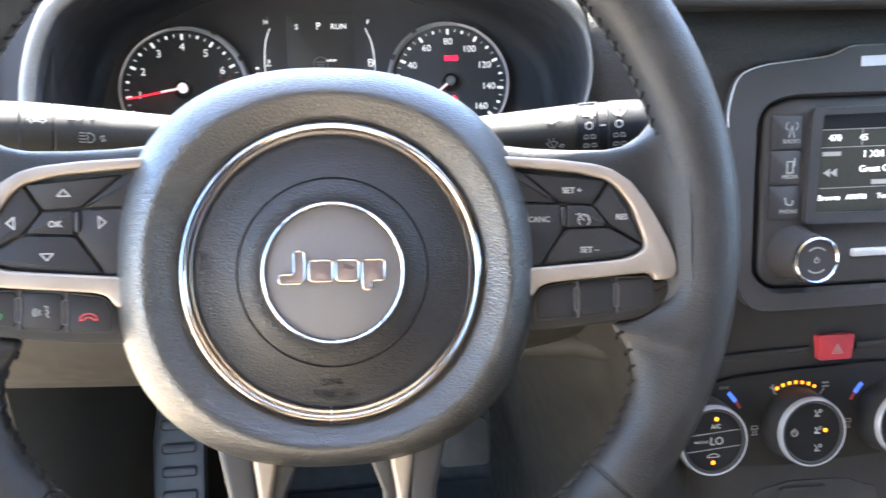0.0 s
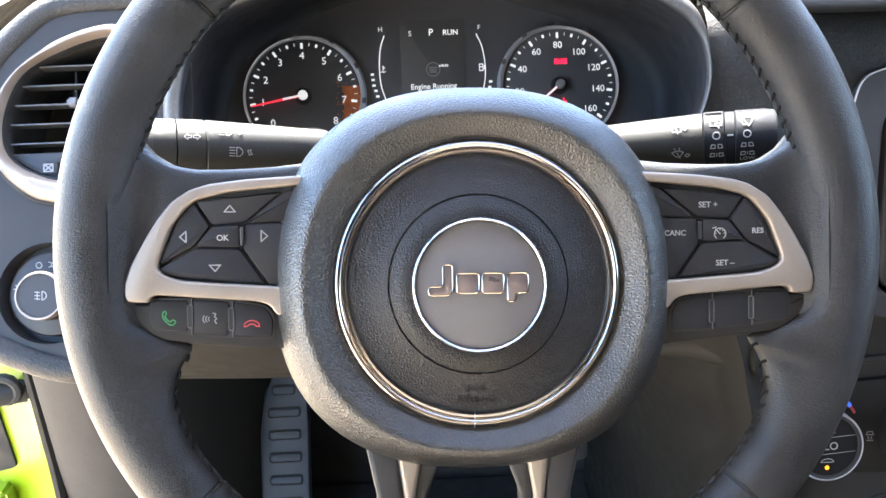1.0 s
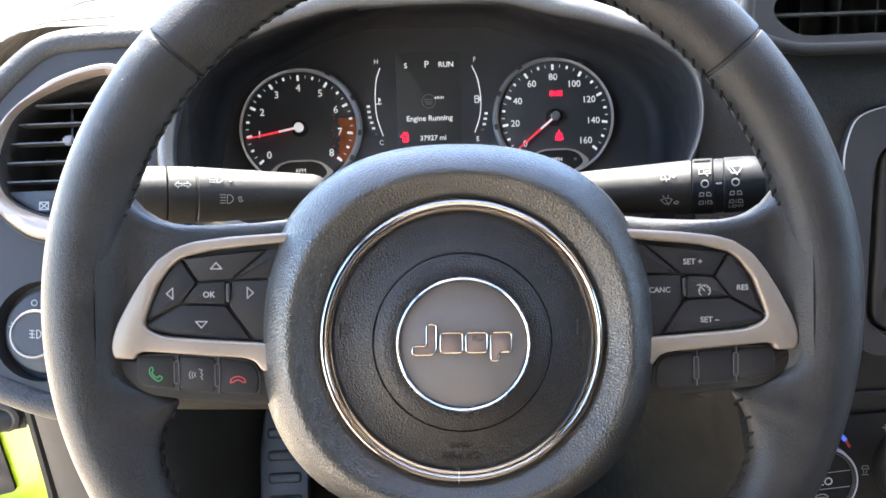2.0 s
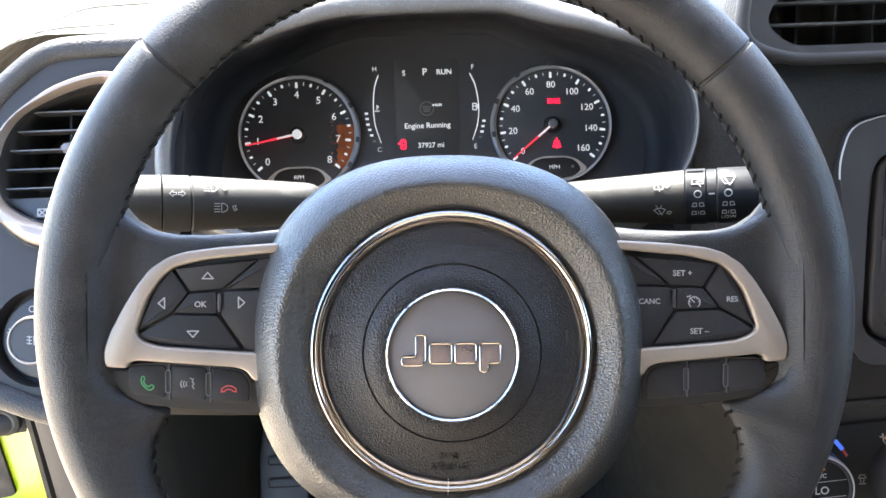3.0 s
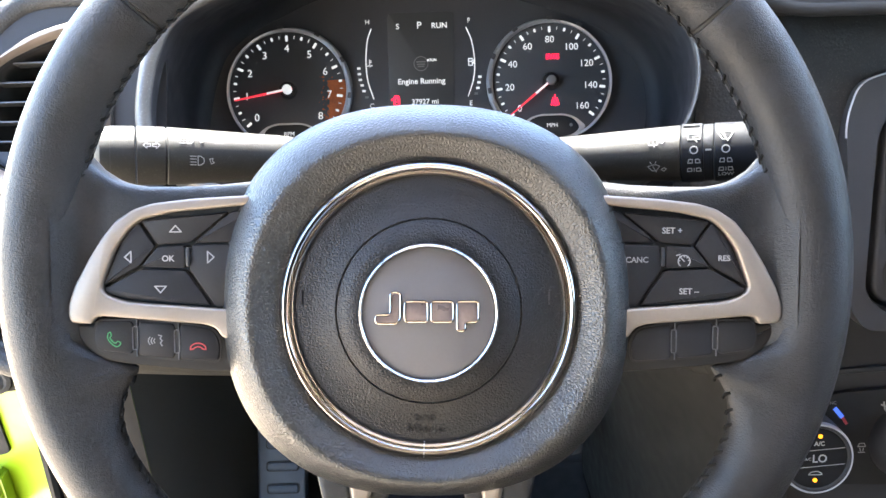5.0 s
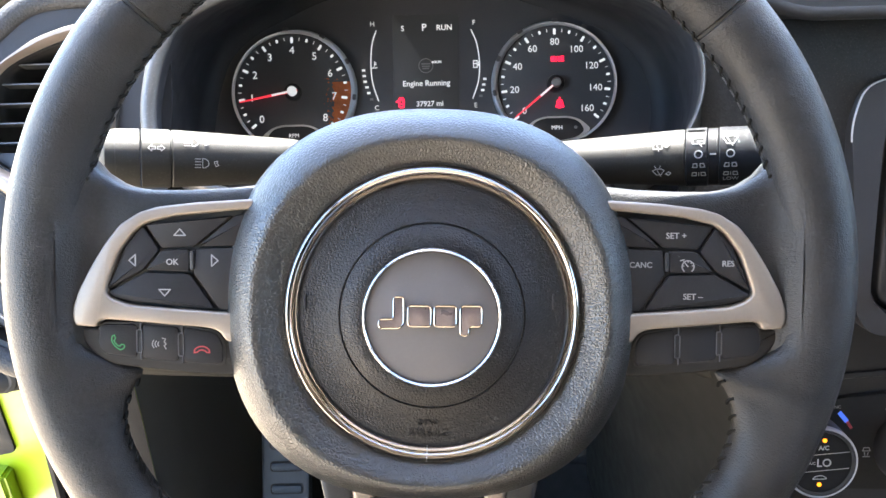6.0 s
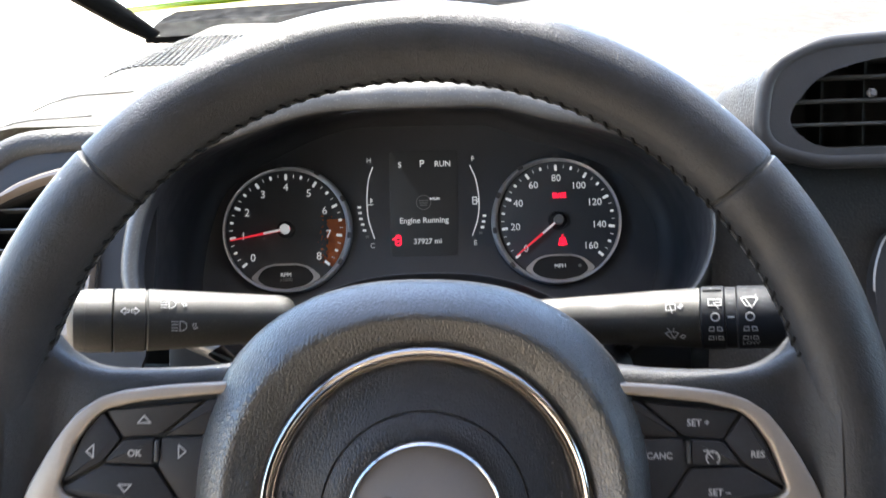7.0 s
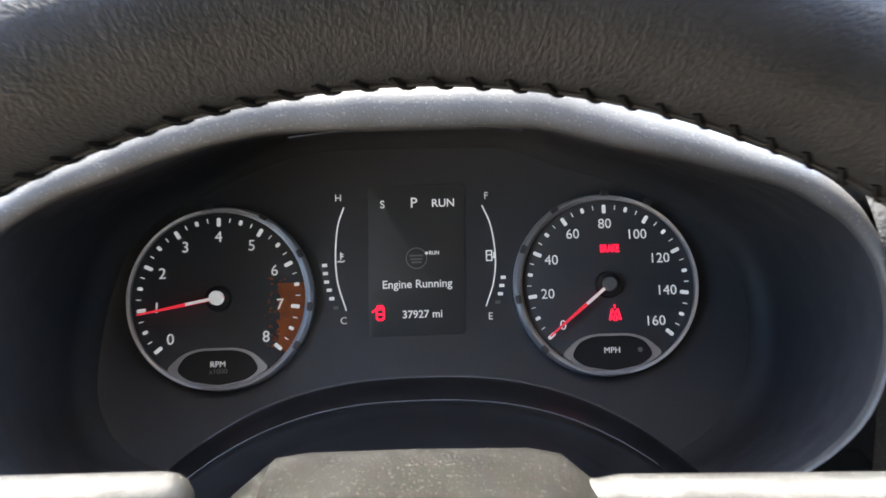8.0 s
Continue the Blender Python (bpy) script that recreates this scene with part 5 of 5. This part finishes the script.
tach = dial(-0.1115, 0.0010, [str(k) for k in range(9)], 190.5, 0, "tach")
speed = dial(0.1050, 0.0020, [str(k) for k in range(0, 161, 20)], 219.0, 180, "speed")
text("lettering", "RPM", 0.0046, WHITE, tach, -0.1115, -0.0352, 0.0012)
text("lettering", "x1000", 0.0040, PRINT, tach, -0.1113, -0.0390, 0.0012)
text("lettering", "MPH", 0.0046, WHITE, speed, 0.1050, -0.0345, 0.0012)
part("sensor", disc(0.0014, 0.0010, 0.0014, 12, 0.0002, (0.1205, -0.0345)), GREYPRINT, speed)
# ragged orange splash on the high end of the dial
random.seed(4)
outer_pts, inner_pts = [], []
for k in range(33):
    a = radians(9 - 49 * k / 32)
    outer_pts.append((-0.1115 + 0.0482 * math.cos(a), 0.001 + 0.0482 * math.sin(a)))
    x = 0.0335 - 0.0010 * k / 32 + random.uniform(-0.0012, 0.0012)
    y = 0.0075 - 0.0355 * k / 32
    inner_pts.append((-0.1115 + x, 0.001 + y))
part("redline_splash", prism(outer_pts + inner_pts[::-1], 0.00004, 0.00022), ORANGE, tach, "ragged orange high-rev splash")
bm = bmesh.new()
for k in range(46):
    x, y = -0.1115 + random.gauss(0.031, 0.0022), 0.001 + random.uniform(-0.031, 0.012)
    s = random.uniform(0.0002, 0.0008)
    prism([(x - s, y - s), (x + s, y - s * 0.6), (x + s * 0.5, y + s), (x - s, y + s * 0.7)], 0.00004, 0.00018, bm=bm)
part("redline_specks", bm, ORANGE, tach)

disp = part("display", prism(rounded(mm([(-29, -23), (25, -23), (27, 63), (-28, 63)]), 0.003), -0.005, -0.0034, 0.0003), SCREEN, cl, "dark colour display")
Z = -0.0033
for body, x, y, size in (("S", -20, 51.5, 6.2), ("P", -2.2, 52, 8.2), ("RUN", 14.5, 51.5, 6.4)):
    text("lettering", body, size * 0.001, WHITE, disp, x * 0.001, y * 0.001, Z, bold=0.00008)
text("lettering", "Engine Running", 0.0064, WHITE, disp, -0.0015, 0.0058, Z, bold=0.00008)
text("lettering", "37927 mi", 0.0060, WHITE, disp, 0.0010, -0.0112, Z, bold=0.00008)
part("start_icon", strokes([arc(-0.0015, 0.0205, 0.0058, 0, 360, 28)], 0.0006, Z - 0.0002), PRINT, disp)
part("start_icon", strokes([mm([(-5, 22), (2, 22)]), mm([(-4.5, 20), (1.5, 20)]), mm([(-4, 18.2), (1, 18.2)])], 0.0010, Z - 0.0002), GREYPRINT, disp)
text("lettering", "RUN", 0.0028, WHITE, disp, 0.0085, 0.0232, Z, bold=0.0001)
part("start_icon", disc(0.0009, Z - 0.0002, Z + 0.0001, 12, 0.0, (0.0043, 0.0232)), WHITE, disp)
part("door_lamp", strokes([[(p[0] * 0.001 - 0.0225, p[1] * 0.001 - 0.0095) for p in [(-1.4, 3.6), (1.2, 3.6), (2.0, 2.0), (2.0, -3.0), (1.0, -4.0), (-1.0, -4.0), (-2.0, -3.0), (-2.0, 2.0), (-1.4, 3.6)]], [(-0.0245, -0.0075), (-0.0268, -0.0090)], [(-0.0238, -0.0075), (-0.0212, -0.0075)], [(-0.0238, -0.0105), (-0.0212, -0.0105)]], 0.0011, Z - 0.0002), REDLAMP, disp, "glowing red open-door lamp")
for x, y, s in ((-45, 56, "H"), (-43, -13.5, "C"), (39, 55, "F"), (39, -13.5, "E")):
    text("lettering", s, 0.0056, WHITE, cl, x * 0.001, y * 0.001, Z)
for pts in ([(-42, 50.5), (-45.5, 40), (-47, 24), (-46, 8), (-41.5, -7.5)], [(36.6, 49.5), (41, 38), (43, 21), (41.5, 6), (36.8, -7.5)]):
    part("gauge_arc", strokes([spline(mm(pts), 8)], 0.0008, Z - 0.0004), WHITE, cl)
for x, y in ((-53.2, 18), (-52.8, 13.4), (-52.2, 8.6), (-50.8, 4), (-49.4, -0.8), (-47.2, -6), (47, 8.2), (46, 3.6), (45, -1), (43.4, -5.6)):
    part("gauge_bar", prism(mm([(x - 1.4, y - 0.9), (x + 1.4, y - 0.9), (x + 1.4, y + 0.9), (x - 1.4, y + 0.9)]), Z - 0.0004, Z), WHITE if y > -5 else GREYPRINT, cl)
part("gauge_icon", strokes([mm([(-44, 21), (-44, 25)]), mm([(-44, 24), (-42.6, 24)]), mm([(-44, 22.8), (-42.6, 22.8)]), mm([(-46, 19.6), (-44.8, 20.2), (-43.6, 19.6), (-42, 20.2)])], 0.0006, Z - 0.0004), WHITE, cl)
part("gauge_icon", strokes([mm([(38, 18), (41, 18), (41, 23.5), (38, 23.5), (38, 18)]), mm([(38.2, 21.2), (40.8, 21.2)]), mm([(41, 20), (42.2, 19.5), (42.2, 22.5)])], 0.0007, Z - 0.0004), WHITE, cl)
text("brake_lamp", "BRAKE", 0.0058, REDLAMP, speed, 0.1070, 0.0221, 0.0004, "glowing red brake lamp", bold=0.00022).scale = (0.62, 1.0, 1.0)
part("belt_lamp", strokes([mm([(108, -9.5), (108, -11)]), mm([(106.4, -12), (105, -17.4), (107, -16.2), (107.4, -18)]), mm([(109.6, -12), (111, -17.4), (109, -16.2), (108.6, -18)]), mm([(106.6, -12), (109.4, -16.8)]), mm([(109.4, -12), (106.8, -16.6)])], 0.0010, 0.0002), REDLAMP, speed, "glowing red seat belt lamp")
# moulded arches under the dials
def arch_height(base, drop, wide):
    return lambda x: base - drop * (abs(x) / wide) ** 2.5


ARCH_A, ARCH_B, ARCH_C = arch_height(-0.0435, 0.0175, 0.085), arch_height(-0.0530, 0.0230, 0.090), arch_height(-0.0600, 0.0100, 0.056)
arch_rows = []
for k in range(57):
    x = -0.14 + 0.28 * k / 56
    ya, yb, yc = ARCH_A(x), ARCH_B(x), ARCH_C(x)
    row = ((0.0, ya - 0.020), (0.03, ya - 0.012), (0.055, ya - 0.0035), (0.066, ya - 0.0004), (0.070, ya), (0.074, ya - 0.0014), (0.078, ya - 0.0045), (0.090, yb - 0.0005), (0.097, yb + 0.0005), (0.1015, yb - 0.0006), (0.104, yb - 0.0030), (0.112, min(yc, yb - 0.003)), (0.118, min(yc, yb - 0.003) - 0.002), (0.16, yc - 0.022))
    arch_rows.append([CLUST @ Vector((x, y, z)) for z, y in row])
part("binnacle_floor", loft(arch_rows, closed=False, cap=False), ARCH, dash, "black moulded floor of the binnacle", sharp=60)
# The sheen along each ridge is drawn as a thin pale line.
for height, z, up in ((ARCH_A, 0.0705, 0.0001), (ARCH_B, 0.0975, 0.0006)):
    part("arch_glint", sweep([CLUST @ Vector((x, height(x) + up, z)) for x in [-0.10 + 0.004 * k for k in range(51)]], 0.0004, 0.0003, 6), EDGE, dash, "pale line painted for the ridge's sheen")

# ---- radio ----
radio = thing("car_radio", RADIO, "black car radio with a small lit screen and a round knob", "car radio")
frame_o = rounded(mm([(-87, 60), (-80, 84), (-62, 90), (-12, 95), (2, 102), (90, 104), (170, 95), (176, 60), (170, -84), (-62, -84), (-74, -70)]), 0.012, 5)
frame_i = rounded(mm([(-66, 50), (-60, 64), (-42, 70), (130, 72), (152, 60), (155, -58), (140, -72), (-50, -72), (-66, -58)]), 0.01, 5)
part("surround", plate(frame_o, [frame_i], -0.010, 0.004), BLACK, radio, "dark raised surround")
part("surround_edge", sweep([(p[0], p[1], 0.003) for p in frame_o if p[1] > 0.045], 0.0009, 0.0009, 8), RINGMETAL, radio, "thin grey edge line")
part("inner_frame", loft([[(p[0], p[1], 0.004) for p in frame_i], [(p[0] * 0.985, p[1] * 0.97, -0.004) for p in frame_i]], cap=False), TRIM, radio)
part("face", prism(rounded(mm([(-58, 60), (-40, 68), (130, 69), (148, 55), (148, -55), (135, -68), (-48, -68), (-58, -58)]), 0.01), -0.012, -0.002, 0.003, 3), BLACK, radio, "black control face")
part("screen_frame", plate(rounded(mm([(-23, 60), (120, 62), (120, -24), (-26, -22)]), 0.004), [rounded(mm([(-15, 55), (112, 57), (112, -16), (-18, -14)]), 0.002)], -0.002, 0.003), TRIM, radio)
scr = part("screen", prism(mm([(-16, 56), (113, 58), (113, -17), (-19, -15)]), -0.002, 0.0), LCD, radio, "dim lit screen with white lettering")
part("screen_bar", prism(mm([(-15, 56), (112, 58), (112, 46), (-15, 45)]), 0.0, 0.0002), LCD_DARK, scr)
for x0, y0, x1, y1 in ((-14, 44.5, 112, 45.5), (-14, 32, 112, 32.6), (-14, 3, 112, 3.4), (17, 45, 17, 33)):
    part("screen_line", strokes([mm([(x0, y0), (x1, y1)])], 0.0004, 0.0002), PRINT, scr)
for body, x, y, size in (("470", -4, 38.5, 6.4), ("45", 18, 38.5, 6.4), ("1 XM", 26, 26.5, 7.4), ("Great O", 27.5, 16, 6.8), ("Browse", -6.5, -4, 5.6), ("AM/FM", 14.5, -4, 5.4), ("Tun", 35, -4, 5.4)):
    text("lettering", body, size * 0.001, WHITE, scr, x * 0.001, y * 0.001, 0.0004, bold=0.00003)
part("number_bars", strokes([mm([(27, 6.5), (48, 6.5)])], 0.0034, 0.0002), PRINT, scr)
part("signal_icon", strokes([mm([(-12, 27.5), (0, 27.5)])], 0.0030, 0.0002), PRINT, scr)
part("back_icon", prism(mm([(-6.5, 14), (-1.5, 17), (-1.5, 11)]), 0.0002, 0.0004, bm=prism(mm([(-12, 14), (-6.8, 17), (-6.8, 11)]), 0.0002, 0.0004)), PRINT, scr)
for y, word in ((44, "RADIO"), (19, "MEDIA"), (-6, "PHONE")):
    k = part("key", prism(rounded(mm([(-52, y - 12), (-29, y - 12), (-29, y + 11.5), (-52, y + 11.5)]), 0.002), -0.002, -0.0008, 0.0004), BLACK, radio)
    text("lettering", word, 0.0042, PRINT, k, -0.0365, (y - 6.8) * 0.001, -0.0007)
    c = (-0.0365, y * 0.001)
    if word == "RADIO":
        part("icon", strokes([[(c[0] - 0.002, c[1] - 0.004), (c[0], c[1] + 0.004), (c[0] + 0.002, c[1] - 0.004)], arc(c[0] - 0.0015, c[1] + 0.004, 0.003, 120, 240, 6), arc(c[0] + 0.0015, c[1] + 0.004, 0.003, -60, 60, 6)], 0.0006, -0.0008), PRINT, k)
    elif word == "MEDIA":
        part("icon", strokes([[(c[0] - 0.0025, c[1] - 0.004), (c[0] + 0.002, c[1] - 0.004), (c[0] + 0.002, c[1] + 0.004), (c[0] - 0.0025, c[1] + 0.004), (c[0] - 0.0025, c[1] - 0.004)], [(c[0] + 0.003, c[1] + 0.001), (c[0] + 0.003, c[1] + 0.006)]], 0.0008, -0.0008), PRINT, k)
    else:
        part("icon", strokes([spline([(c[0] - 0.003, c[1] + 0.003), (c[0] - 0.002, c[1] - 0.001), (c[0] + 0.002, c[1] - 0.002), (c[0] + 0.003, c[1] + 0.001)], 4)], 0.0010, -0.0008), PRINT, k)
kn = part("volume_knob", revolve([(0.0205, -0.003), (0.0185, 0.004), (0.0170, 0.022), (0.0165, 0.026), (0.0150, 0.0275), (0.0, 0.0275)], 48, (-0.031, -0.0435)), TRIM, radio, "dark round volume knob")
part("ring", revolve([(0.0168, 0.0255), (0.0165, 0.0285), (0.0152, 0.0295), (0.0140, 0.0285), (0.0138, 0.0275)], 48, (-0.031, -0.0435)), CHROME, kn, "chrome knob ring")
part("icon", strokes([arc(-0.031, -0.0435, 0.0018, 120, 420, 10), [(-0.031, -0.0435), (-0.031, -0.0408)]], 0.0005, 0.0276), PRINT, kn)
for a0, a1 in ((50, 130), (230, 310)):
    part("arc_mark", strokes([arc(-0.031, -0.0435, 0.0088, a0, a1, 10)], 0.0010, 0.0276), PRINT, kn)
part("slot", prism(rounded(mm([(14, -48), (110, -48), (110, -42), (14, -42)]), 0.002), -0.002, 0.0, 0.0008), RINGMETAL, radio, "thin bright disc slot")
part("mark", strokes([mm([(-9, -42), (-6, -44)]), mm([(-9, -46), (-6, -44)])], 0.0008, -0.0018), GREYPRINT, radio)
# raised maker's plate above the screen, its words plain bars
part("plate_mark", prism(mm([(10, 88), (95, 90), (95, 97), (10, 95)]), 0.004, 0.0046), RINGMETAL, radio)

# ---- hazard switch and climate panel ----
hz = thing("hazard_switch", HVAC, "red hazard light switch", "switch")
part("key", prism(rounded(mm([(53, 56), (81, 56), (84, 77), (52, 77)]), 0.002), -0.012, -0.004, 0.0012), HAZARD, hz)
part("icon", strokes([mm([(63.5, 61.5), (72.5, 61.5), (68, 69), (63.5, 61.5)]), mm([(66, 63), (70, 63), (68, 66.4), (66, 63)])], 0.0007, -0.004), PRINT, hz)

hv = thing("climate_panel", HVAC, "black climate control panel with three round chrome-ringed dials", "climate control")
part("panel", prism(rounded(mm([(-84, 38), (-50, 41), (-20, 47), (40, 50), (110, 52), (160, 46), (166, 10), (160, -24), (110, -28), (30, -32), (-64, -28), (-84, -18)]), 0.012), -0.012, -0.006, 0.002), PODBLACK, hv)


def climate_dial(cx, cy):
    k = part("knob", revolve([(0.0305, -0.007), (0.0295, 0.006), (0.0280, 0.017), (0.0262, 0.0205), (0.0245, 0.0205), (0.0238, 0.0185), (0.0, 0.0185)], 64, (cx, cy)), BLACK, hv, "black rotary knob")
    part("face", disc(0.0256, 0.018, 0.0186, 48, 0.0, (cx, cy)), LCD_DARK, k, "black display face")
    part("ring", revolve([(0.0284, 0.0160), (0.0280, 0.0194), (0.0273, 0.0207), (0.0264, 0.0206), (0.0256, 0.0188)], 64, (cx, cy)), SILVER, k, "bright chrome dial ring")
    return k


d1 = climate_dial(-0.0515, 0.0040)
Z1 = 0.0190
part("lamp", disc(0.0016, 0.0184, 0.0192, 14, 0.0, (-0.0490, 0.0215)), AMBER, d1, "amber lamp")
text("lettering", "A/C", 0.0048, PRINT, d1, -0.0495, 0.0155, Z1, bold=0.0001)
part("divider", strokes([mm([(-73, 9), (-30, 12)])], 0.0004, Z1 - 0.0002), GREYPRINT, d1)
text("lettering", "LO", 0.0088, PRINT, d1, -0.0490, 0.0035, Z1, bold=0.0001)
text("lettering", "MAX A/C", 0.0030, PRINT, d1, -0.0615, 0.0035, Z1)
part("divider", strokes([mm([(-73, -4), (-30, -1)])], 0.0004, Z1 - 0.0002), GREYPRINT, d1)
part("icon", strokes([spline(mm([(-57, -9), (-55, -7), (-50, -6.5), (-47, -9), (-57, -9)]), 3)], 0.0006, Z1 - 0.0002), PRINT, d1)
part("lamp", disc(0.0016, 0.0184, 0.0192, 14, 0.0, (-0.0520, -0.0135)), AMBER, d1, "amber lamp")
d2 = climate_dial(0.0320, 0.0045)
part("icon", strokes([arc(0.0165, 0.005, 0.0026, 120, 420, 10), mm([(16.5, 5), (16.5, 8.4)])], 0.0006, Z1 - 0.0002), PRINT, d2)
for y in (0.0195, 0.0055, -0.009):
    part("icon", strokes([[(0.034, y + 0.003), (0.036, y), (0.034, y - 0.002), (0.038, y - 0.002)], arc(0.0385, y + 0.002, 0.0012, 0, 360, 8)], 0.0007, Z1 - 0.0002), PRINT, d2)
part("lamp", disc(0.0015, 0.0184, 0.0192, 14, 0.0, (0.0430, 0.0055)), AMBER, d2, "amber lamp")
climate_dial(0.1160, 0.0050)
Z2 = -0.0058
for k in range(7):
    a = radians(118 - 9.5 * k)
    w = 0.036
    part("fan_bar", prism([(0.032 + r * math.cos(a + d), 0.0045 + r * math.sin(a + d)) for r, d in ((0.0332, w), (0.0332, -w), (0.0358, -w), (0.0358, w))], Z2, Z2 + 0.0003), AMBER, hv, "lit amber fan speed bar")
for cx in (-0.0515, 0.116):
    s = 1 if cx < 0 else -1
    part("cool_mark", strokes([[(cx + s * 0.0255, 0.0335), (cx + s * 0.0305, 0.0275)]], 0.0034, Z2), BLUE, hv, "blue mark")
    part("warm_mark", strokes([[(cx + s * 0.0315, 0.0262), (cx + s * 0.0345, 0.0215)]], 0.0022, Z2), REDPRINT, hv, "red mark")
part("icon", strokes([mm([(10, 36), (15, 34)]), mm([(12, 38), (13, 32)]), mm([(14, 31), (17, 27)])], 0.0012, Z2), PRINT, hv)
part("icon", strokes([mm([(56, 34), (61, 34)]), mm([(56, 37), (61, 37)]), mm([(57, 32), (54, 28)])], 0.0014, Z2), PRINT, hv)
for x in (-4, 79):
    part("icon", strokes([mm([(x - 3, 2), (x - 2, 4.6), (x + 2, 4.6), (x + 3, 2), (x - 3, 2)]), mm([(x - 1.5, 0.8), (x - 1, -1.6)]), mm([(x + 1.5, 0.8), (x + 1, -1.6)]), mm([(x - 2.6, -2.8), (x + 2.6, -2.8)])], 0.0006, Z2), PRINT, hv)
text("lettering", "SYNC", 0.0036, PRINT, hv, -0.030, 0.0385, Z2)
